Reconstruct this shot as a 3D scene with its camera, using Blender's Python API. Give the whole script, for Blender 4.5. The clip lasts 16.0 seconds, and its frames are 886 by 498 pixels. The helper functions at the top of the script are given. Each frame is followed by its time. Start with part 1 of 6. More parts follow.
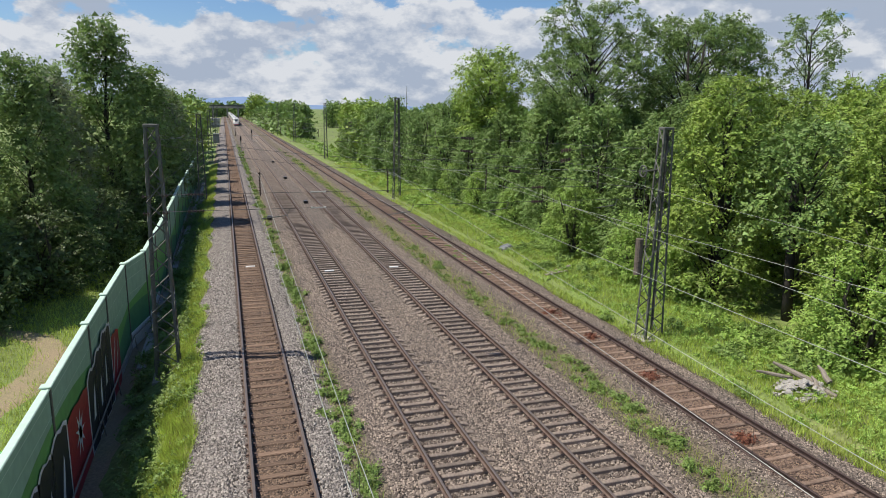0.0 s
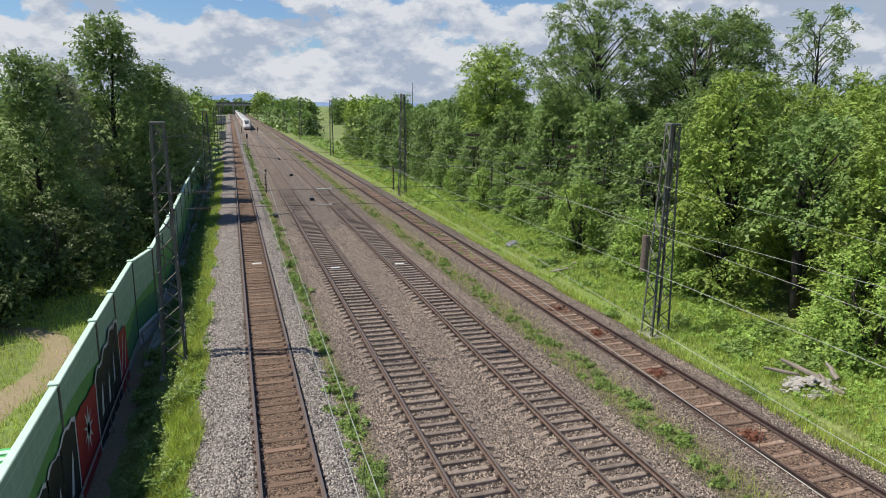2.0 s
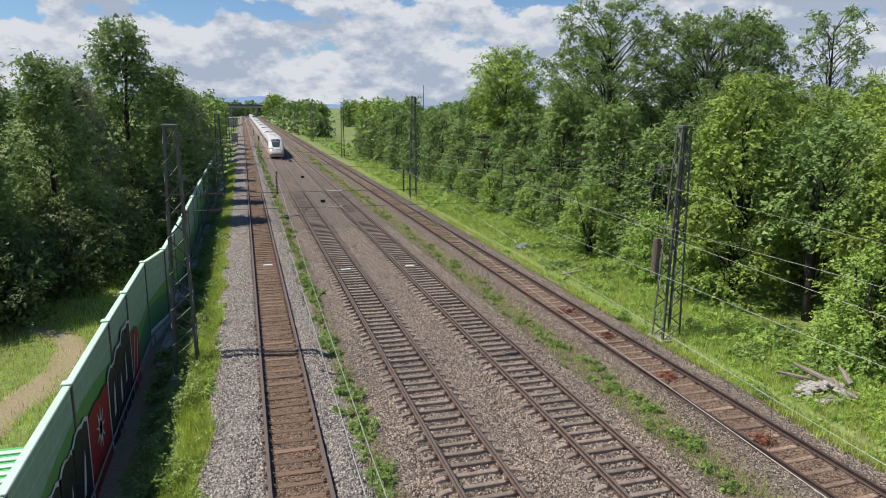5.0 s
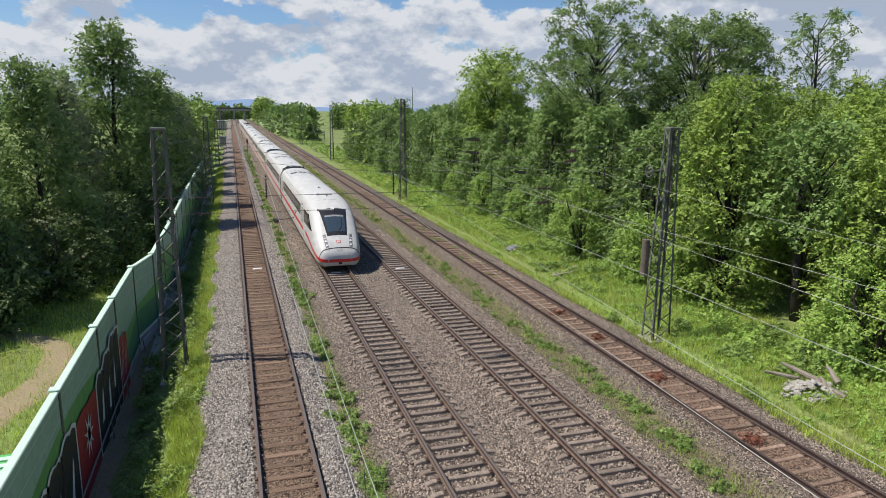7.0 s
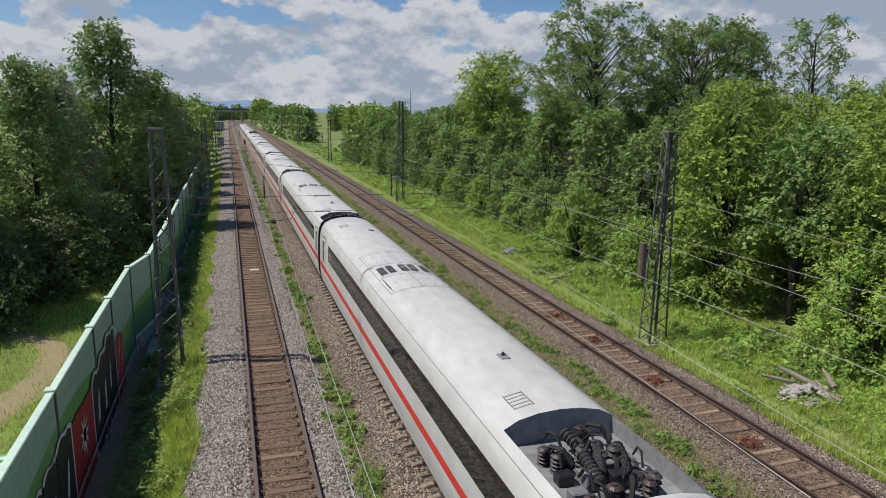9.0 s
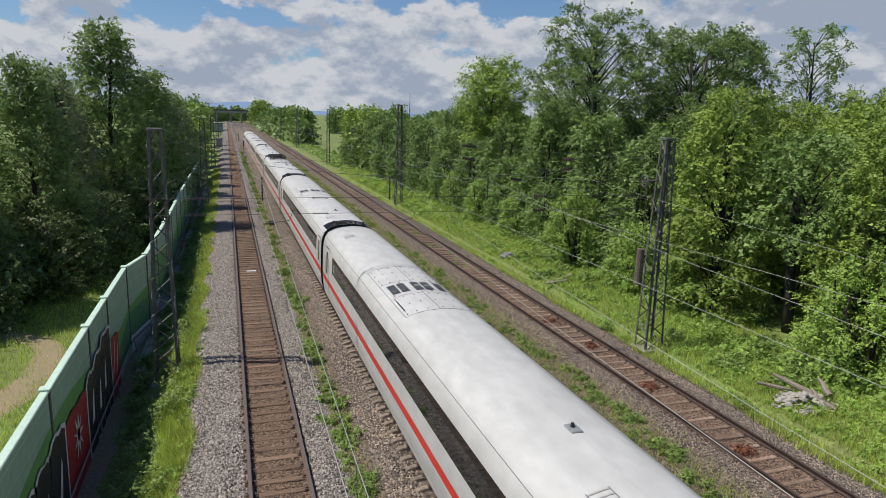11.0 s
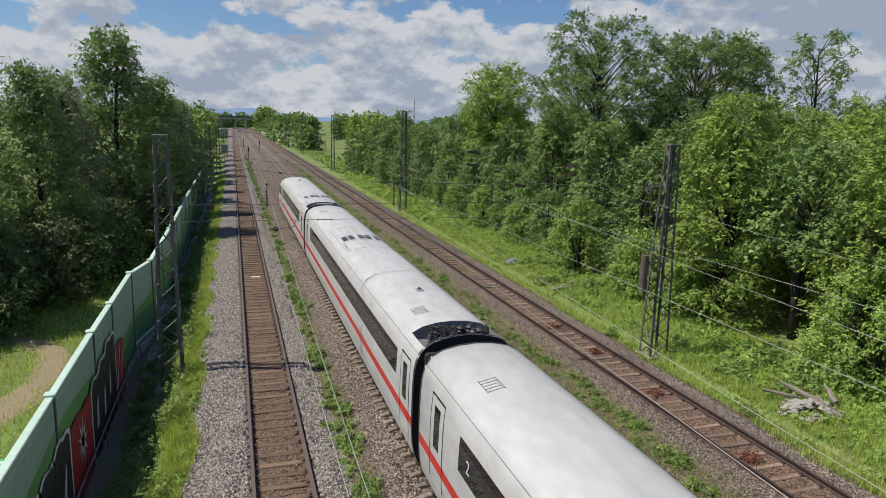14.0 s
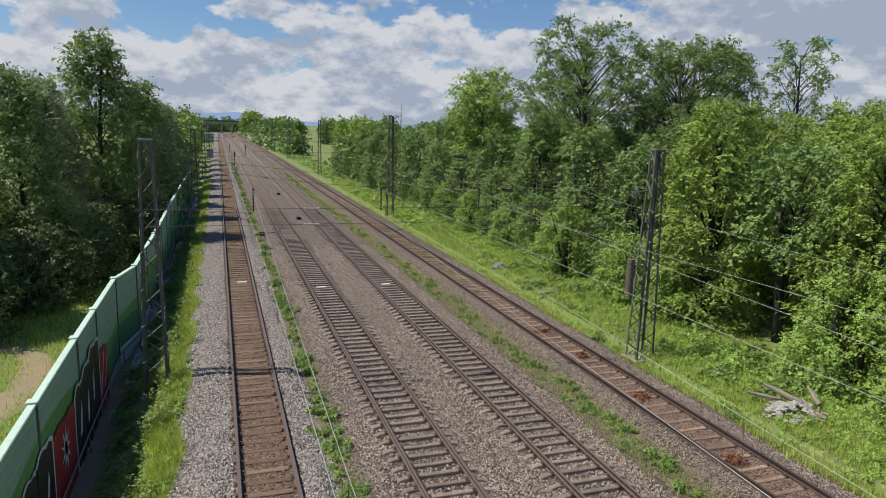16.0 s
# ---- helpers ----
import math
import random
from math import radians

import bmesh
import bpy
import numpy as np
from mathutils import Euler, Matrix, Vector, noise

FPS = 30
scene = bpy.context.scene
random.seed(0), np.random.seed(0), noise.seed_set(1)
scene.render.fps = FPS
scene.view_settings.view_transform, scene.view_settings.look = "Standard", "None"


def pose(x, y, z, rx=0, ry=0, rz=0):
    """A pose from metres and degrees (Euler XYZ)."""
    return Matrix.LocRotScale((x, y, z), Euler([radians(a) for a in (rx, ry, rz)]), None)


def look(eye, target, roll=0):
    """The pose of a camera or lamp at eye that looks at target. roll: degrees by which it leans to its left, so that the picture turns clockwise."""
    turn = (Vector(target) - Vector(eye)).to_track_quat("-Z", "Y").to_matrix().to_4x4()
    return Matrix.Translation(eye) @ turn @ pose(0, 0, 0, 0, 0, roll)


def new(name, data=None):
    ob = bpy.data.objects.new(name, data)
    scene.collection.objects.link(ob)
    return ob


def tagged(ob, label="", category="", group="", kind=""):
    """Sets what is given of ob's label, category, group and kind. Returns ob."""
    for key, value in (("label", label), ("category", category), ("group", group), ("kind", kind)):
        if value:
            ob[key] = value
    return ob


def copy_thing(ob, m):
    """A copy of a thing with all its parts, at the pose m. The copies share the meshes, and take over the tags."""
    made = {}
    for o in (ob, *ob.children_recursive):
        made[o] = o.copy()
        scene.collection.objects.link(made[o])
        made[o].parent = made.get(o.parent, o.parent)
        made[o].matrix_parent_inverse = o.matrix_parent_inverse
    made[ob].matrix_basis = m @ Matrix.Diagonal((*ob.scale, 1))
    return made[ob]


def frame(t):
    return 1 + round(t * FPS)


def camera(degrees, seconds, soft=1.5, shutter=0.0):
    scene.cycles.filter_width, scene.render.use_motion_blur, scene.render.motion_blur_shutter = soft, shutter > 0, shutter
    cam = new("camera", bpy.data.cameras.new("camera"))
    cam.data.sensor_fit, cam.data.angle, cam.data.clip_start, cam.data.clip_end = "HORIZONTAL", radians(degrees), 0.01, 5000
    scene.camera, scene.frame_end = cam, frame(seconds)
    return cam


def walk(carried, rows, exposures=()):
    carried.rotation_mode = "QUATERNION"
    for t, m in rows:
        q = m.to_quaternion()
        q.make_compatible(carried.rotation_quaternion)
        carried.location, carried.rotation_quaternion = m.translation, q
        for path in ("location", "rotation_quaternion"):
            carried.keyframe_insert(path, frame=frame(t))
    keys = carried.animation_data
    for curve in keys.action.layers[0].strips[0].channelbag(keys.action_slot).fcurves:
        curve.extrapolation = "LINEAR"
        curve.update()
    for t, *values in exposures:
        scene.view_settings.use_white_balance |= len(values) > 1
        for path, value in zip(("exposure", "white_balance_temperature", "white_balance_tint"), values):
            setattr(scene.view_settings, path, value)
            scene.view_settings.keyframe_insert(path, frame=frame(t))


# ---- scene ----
cam = camera(68.6, 16.0, soft=0.6)
PATH = [
    (0, (-1.032, -0.682, 9.455), (-0.41, 1.172, 9.037), 1.1),
    (0.5, (-1.041, -0.681, 9.46), (-0.426, 1.174, 9.036), 1.1),
    (1, (-1.032, -0.674, 9.447), (-0.423, 1.183, 9.02), 1.0),
    (1.5, (-1.017, -0.68, 9.451), (-0.409, 1.177, 9.024), 0.9),
    (2, (-1.021, -0.678, 9.458), (-0.417, 1.18, 9.03), 0.9),
    (2.5, (-1.008, -0.675, 9.461), (-0.416, 1.187, 9.033), 0.8),
    (3, (-1.001, -0.671, 9.459), (-0.422, 1.195, 9.03), 0.8),
    (3.5, (-1.006, -0.691, 9.454), (-0.434, 1.177, 9.026), 0.9),
    (4, (-0.996, -0.693, 9.466), (-0.429, 1.176, 9.035), 0.9),
    (6.5, (-1.014, -0.709, 9.474), (-0.419, 1.156, 9.066), 0.7),
    (7, (-1.014, -0.704, 9.476), (-0.411, 1.157, 9.061), 0.7),
    (7.5, (-1.019, -0.681, 9.457), (-0.407, 1.176, 9.037), 0.9),
    (8, (-1.028, -0.699, 9.455), (-0.412, 1.158, 9.038), 1.0),
    (8.5, (-1.023, -0.694, 9.462), (-0.413, 1.166, 9.052), 1.0),
    (9, (-1.037, -0.697, 9.467), (-0.425, 1.163, 9.059), 1.1),
    (11.5, (-1.037, -0.707, 9.471), (-0.421, 1.155, 9.08), 2.0),
    (12, (-1.045, -0.71, 9.478), (-0.436, 1.156, 9.092), 2.0),
    (12.5, (-1.035, -0.722, 9.487), (-0.424, 1.143, 9.102), 1.8),
    (13, (-1.062, -0.702, 9.469), (-0.438, 1.16, 9.088), 1.7),
    (13.5, (-1.011, -0.713, 9.489), (-0.407, 1.156, 9.112), 1.5),
    (14, (-1.035, -0.712, 9.476), (-0.427, 1.155, 9.097), 1.8),
    (14.5, (-1.051, -0.712, 9.486), (-0.425, 1.149, 9.109), 2.1),
    (15, (-1.09, -0.724, 9.471), (-0.439, 1.13, 9.1), 2.3),
    (15.5, (-1.07, -0.723, 9.46), (-0.413, 1.13, 9.091), 2.2),
    (16, (-1.047, -0.729, 9.479), (-0.401, 1.128, 9.115), 1.9),
]
walk(cam, [(row[0], look(*row[1:])) for row in PATH],
     exposures=[(0, -0.07), (7.3, -0.07), (8.0, -0.33), (8.6, -0.38), (9.2, -0.37), (11.5, -0.34), (14.5, -0.35), (15.2, -0.41), (15.6, -0.40), (16, -0.24)])

# ---- world, sun, exposure ----
CLOUD_X = 3.1
SUN_ELEVATION, SUN_AZIMUTH = radians(58), math.atan2(0.22, -0.97)
to_sun = Vector((math.cos(SUN_ELEVATION) * math.cos(SUN_AZIMUTH), math.cos(SUN_ELEVATION) * math.sin(SUN_AZIMUTH), math.sin(SUN_ELEVATION)))
sun = new("sun", bpy.data.lights.new("sun", "SUN"))
sun.data.energy, sun.data.angle, sun.data.color = 6.0, radians(0.53), (1.0, 0.93, 0.83)
sun.matrix_world = look(to_sun * 300, (0, 0, 0))


def make_world():
    """Blue sky with drifting cumulus: a flat cloud deck seen in perspective, by the sky direction."""
    world = bpy.data.worlds.new("sky")
    scene.world = world
    world.use_nodes = True
    nt = world.node_tree
    nt.nodes.clear()
    N, L = nt.nodes.new, nt.links.new
    out, bg = N("ShaderNodeOutputWorld"), N("ShaderNodeBackground")
    sky = N("ShaderNodeTexSky")
    sky.sky_type, sky.sun_disc = "NISHITA", False
    sky.sun_elevation, sky.sun_rotation = SUN_ELEVATION, math.pi / 2 - SUN_AZIMUTH
    sky.air_density, sky.dust_density, sky.ozone_density = 1.0, 0.3, 2.0
    tc, sep = N("ShaderNodeTexCoord"), N("ShaderNodeSeparateXYZ")
    L(tc.outputs["Generated"], sep.inputs[0])

    def op(kind, a, b=None, clamp=False):
        n = N("ShaderNodeMath")
        n.operation, n.use_clamp = kind, clamp
        for k, v in enumerate((a, b)):
            if v is None:
                continue
            if isinstance(v, (int, float)):
                n.inputs[k].default_value = v
            else:
                L(v, n.inputs[k])
        return n.outputs[0]

    up = op("MAXIMUM", sep.outputs[2], 0.0)

    def cloud(dz, scale, detail, ox, rough, lift=2.6):
        comb = N("ShaderNodeCombineXYZ")
        L(op("ADD", sep.outputs[0], ox), comb.inputs[0])
        L(sep.outputs[1], comb.inputs[1])
        L(op("MULTIPLY", op("ADD", up, dz), lift), comb.inputs[2])
        n = N("ShaderNodeTexNoise")
        n.inputs["Scale"].default_value, n.inputs["Detail"].default_value, n.inputs["Roughness"].default_value = scale, detail, rough
        n.inputs["Distortion"].default_value = 0.0
        L(comb.outputs[0], n.inputs["Vector"])
        return n.outputs[0]

    low, above = cloud(0.0, 7.0, 9, CLOUD_X, 0.56, 1.9), cloud(0.018, 7.0, 6, CLOUD_X, 0.56, 1.9)
    fine = cloud(0.0, 24.0, 6, 7.0, 0.6, 1.6)
    fine_above = cloud(0.010, 24.0, 5, 7.0, 0.6, 1.6)
    body = op("ADD", low, op("MULTIPLY", op("SUBTRACT", fine, 0.5), 0.17))
    # cloud banks pile up toward the horizon
    cover = op("ADD", body, op("MULTIPLY", op("SUBTRACT", 0.15, up), 0.95))
    cover = op("ADD", cover, op("MULTIPLY", op("MAXIMUM", op("SUBTRACT", sep.outputs[0], 0.28), 0.0), 0.28))
    # clear blue gaps between the banks
    for x0, z0, wx, wz, deep_gap in ((0.06, 0.130, 0.085, 0.017, 0.18), (-0.07, 0.137, 0.06, 0.014, 0.10), (0.277, 0.070, 0.035, 0.014, 0.13), (0.43, 0.150, 0.03, 0.014, 0.08), (-0.28, 0.115, 0.03, 0.012, 0.10)):
        dx, dz = op("DIVIDE", op("SUBTRACT", sep.outputs[0], x0), wx), op("DIVIDE", op("SUBTRACT", sep.outputs[2], z0), wz)
        away = op("ADD", op("MULTIPLY", dx, dx), op("MULTIPLY", dz, dz))
        cover = op("SUBTRACT", cover, op("MULTIPLY", op("POWER", 2.718, op("MULTIPLY", away, -1.0)), deep_gap))
    mask = N("ShaderNodeMapRange")
    mask.interpolation_type = "SMOOTHSTEP"
    mask.inputs[1].default_value, mask.inputs[2].default_value = 0.435, 0.505
    L(cover, mask.inputs[0])
    # bright tops where the cloud thins upward, grey bellies where it is thick above
    thick = N("ShaderNodeMapRange")
    thick.inputs[1].default_value, thick.inputs[2].default_value = -0.05, 0.075
    heavy = op("MULTIPLY", op("MAXIMUM", op("SUBTRACT", sep.outputs[0], 0.3), 0.0), 0.22)
    L(op("ADD", op("ADD", heavy, op("SUBTRACT", above, low)), op("ADD", op("MULTIPLY", op("SUBTRACT", body, 0.50), 0.6), op("MULTIPLY", op("SUBTRACT", fine, fine_above), -0.35))), thick.inputs[0])
    shade = N("ShaderNodeMix")
    shade.data_type = "RGBA"
    L(thick.outputs[0], shade.inputs["Factor"])
    shade.inputs[6].default_value, shade.inputs[7].default_value = (8.95, 9.3, 9.9, 1), (5.0, 5.85, 7.35, 1)
    mix = N("ShaderNodeMix")
    mix.data_type = "RGBA"
    L(mask.outputs[0], mix.inputs["Factor"])
    deep = N("ShaderNodeMix")
    deep.data_type, deep.blend_type = "RGBA", "MULTIPLY"
    deep.inputs[0].default_value = 1.0
    L(sky.outputs[0], deep.inputs[6])
    deep.inputs[7].default_value = (0.95, 1.15, 1.42, 1)
    L(deep.outputs[2], mix.inputs[6])
    L(shade.outputs[2], mix.inputs[7])
    L(mix.outputs[2], bg.inputs[0])
    bg.inputs[1].default_value = 0.082
    L(bg.outputs[0], out.inputs[0])


make_world()


# ---- materials ----


def material(name, color, rough=0.8, metal=0.0, vary=0.25, grain=8.0, bump=0.2, bump_scale=40.0, tint=None, spread=0.0, island=0.0,
             stretch=(1, 1, 1), through_light=0.0, spec=0.5, patch=0.5):
    """A procedural surface: base colour varied by coarse and fine noise, per object and per island; relief by bump."""
    m = bpy.data.materials.new(name)
    m.use_nodes = True
    nt = m.node_tree
    N, L = nt.nodes.new, nt.links.new
    b = nt.nodes["Principled BSDF"]
    b.inputs["Roughness"].default_value, b.inputs["Metallic"].default_value = rough, metal
    b.inputs["Specular IOR Level"].default_value = spec
    tc, mp = N("ShaderNodeTexCoord"), N("ShaderNodeMapping")
    mp.inputs["Scale"].default_value = stretch
    L(tc.outputs["Object"], mp.inputs[0])
    fine, coarse = N("ShaderNodeTexNoise"), N("ShaderNodeTexNoise")
    fine.inputs["Scale"].default_value, fine.inputs["Detail"].default_value = grain, 5
    coarse.inputs["Scale"].default_value, coarse.inputs["Detail"].default_value = patch, 4
    L(mp.outputs[0], fine.inputs["Vector"])
    L(mp.outputs[0], coarse.inputs["Vector"])
    c = Vector(color)
    t = Vector(tint) if tint else c * 0.6

    def mixer(a, bcol, f):
        n = N("ShaderNodeMix")
        n.data_type = "RGBA"
        for k, v in ((6, a), (7, bcol)):
            if isinstance(v, Vector):
                n.inputs[k].default_value = (*v, 1)
            else:
                L(v, n.inputs[k])
        if isinstance(f, float):
            n.inputs[0].default_value = f
        else:
            L(f, n.inputs[0])
        return n.outputs[2]

    def ranged(v, a, z, lo, hi):
        n = N("ShaderNodeMapRange")
        for k, x in enumerate((a, z, lo, hi)):
            n.inputs[k + 1].default_value = x
        L(v, n.inputs[0])
        return n.outputs[0]

    col = mixer(c, t, ranged(coarse.outputs[0], 0.4, 0.65, 0.0, min(1.0, vary * 2)))
    hs = N("ShaderNodeHueSaturation")
    L(col, hs.inputs["Color"])
    val = ranged(fine.outputs[0], 0.3, 0.7, 1 - vary, 1 + vary)
    if spread:
        oi = N("ShaderNodeObjectInfo")
        mul = N("ShaderNodeMath")
        mul.operation = "MULTIPLY"
        L(val, mul.inputs[0])
        L(ranged(oi.outputs["Random"], 0, 1, 1 - spread, 1 + spread), mul.inputs[1])
        val = mul.outputs[0]
    if island:
        g = N("ShaderNodeNewGeometry")
        mul = N("ShaderNodeMath")
        mul.operation = "MULTIPLY"
        L(val, mul.inputs[0])
        L(ranged(g.outputs["Random Per Island"], 0, 1, 1 - island, 1 + island), mul.inputs[1])
        val = mul.outputs[0]
        L(ranged(g.outputs["Random Per Island"], 0, 1, 0.49, 0.51), hs.inputs["Hue"])
    L(val, hs.inputs["Value"])
    L(hs.outputs[0], b.inputs["Base Color"])
    if bump:
        bn, bp = N("ShaderNodeTexNoise"), N("ShaderNodeBump")
        bn.inputs["Scale"].default_value, bn.inputs["Detail"].default_value = bump_scale, 4
        L(mp.outputs[0], bn.inputs["Vector"])
        L(bn.outputs[0], bp.inputs["Height"])
        bp.inputs["Strength"].default_value, bp.inputs["Distance"].default_value = bump, 0.02
        L(bp.outputs[0], b.inputs["Normal"])
    if through_light:
        tr, ms = N("ShaderNodeBsdfTranslucent"), N("ShaderNodeMixShader")
        L(hs.outputs[0], tr.inputs[0])
        ms.inputs[0].default_value = through_light
        L(b.outputs[0], ms.inputs[1])
        L(tr.outputs[0], ms.inputs[2])
        L(ms.outputs[0], nt.nodes["Material Output"].inputs[0])
    return m


def ballast_material():
    """Crushed stone: voronoi stones with their own greys, rust-brown in patches, and deep joints."""
    m = material("ballast_bed", (0.27, 0.235, 0.205), 0.95, vary=0.2, grain=30, bump=0, tint=(0.30, 0.27, 0.25), patch=0.25)
    nt = m.node_tree
    N, L = nt.nodes.new, nt.links.new
    b = nt.nodes["Principled BSDF"]
    tc, vo, bp = N("ShaderNodeTexCoord"), N("ShaderNodeTexVoronoi"), N("ShaderNodeBump")
    vo.inputs["Scale"].default_value = 17
    L(tc.outputs["Object"], vo.inputs["Vector"])
    inv = N("ShaderNodeMath")
    inv.operation, inv.inputs[0].default_value = "SUBTRACT", 1.0
    L(vo.outputs["Distance"], inv.inputs[1])
    L(inv.outputs[0], bp.inputs["Height"])
    bp.inputs["Strength"].default_value, bp.inputs["Distance"].default_value = 1.0, 0.05
    L(bp.outputs[0], b.inputs["Normal"])
    bw, mr, mx = N("ShaderNodeSeparateColor"), N("ShaderNodeMapRange"), N("ShaderNodeMix")
    L(vo.outputs["Color"], bw.inputs[0])
    L(bw.outputs[0], mr.inputs[0])
    mr.inputs[3].default_value, mr.inputs[4].default_value = 0.3, 1.7
    # rust and brake dust between the rails of each track
    sx, nx, ramp = N("ShaderNodeSeparateXYZ"), N("ShaderNodeMapRange"), N("ShaderNodeValToRGB")
    L(tc.outputs["Object"], sx.inputs[0])
    wob, ad = N("ShaderNodeTexNoise"), N("ShaderNodeMath")
    wob.inputs["Scale"].default_value = 1.3
    L(tc.outputs["Object"], wob.inputs["Vector"])
    ad.operation, ad.inputs[1].default_value = "MULTIPLY_ADD", 0.5
    L(wob.outputs[0], ad.inputs[0])
    L(sx.outputs[0], ad.inputs[2])
    nx.inputs[1].default_value, nx.inputs[2].default_value = -3.1 + 0.25, 16.4 + 0.25
    L(ad.outputs[0], nx.inputs[0])
    dark = (0.105, 0.080, 0.063, 1)
    pale, brown, mid, rusty, soil = (0.195, 0.172, 0.155, 1), (0.13, 0.088, 0.06, 1), (0.14, 0.113, 0.093, 1), (0.15, 0.10, 0.072, 1), (0.14, 0.115, 0.075, 1)
    stops = [(-3.0, soil), (-2.4, pale), (-0.95, pale), (-0.65, brown), (0.65, brown), (0.95, pale), (1.75, pale), (2.0, soil), (2.4, soil), (2.8, mid), (3.6, mid), (4.0, dark), (5.3, dark), (5.7, mid), (7.6, mid), (8.0, dark), (9.3, dark), (9.7, mid),
             (10.2, mid), (10.9, soil), (12.0, soil), (12.6, mid), (13.1, rusty), (14.3, rusty), (14.8, mid), (15.5, mid), (16.2, soil)]
    ramp.color_ramp.elements.remove(ramp.color_ramp.elements[1])
    for k, (x, c) in enumerate(stops):
        f = (x + 3.1) / 19.5
        e = ramp.color_ramp.elements[0] if k == 0 else ramp.color_ramp.elements.new(f)
        e.position, e.color = f, c
    L(nx.outputs[0], ramp.inputs[0])
    mx.data_type, mx.blend_type = "RGBA", "MULTIPLY"
    mx.inputs[0].default_value = 1.0
    L(ramp.outputs[0], mx.inputs[6])
    L(mr.outputs[0], mx.inputs[7])
    L(mx.outputs[2], b.inputs["Base Color"])
    return m


def glass_material(name, color, rough=0.05):
    m = material(name, color, rough, vary=0.05, bump=0, spec=0.7)
    return m


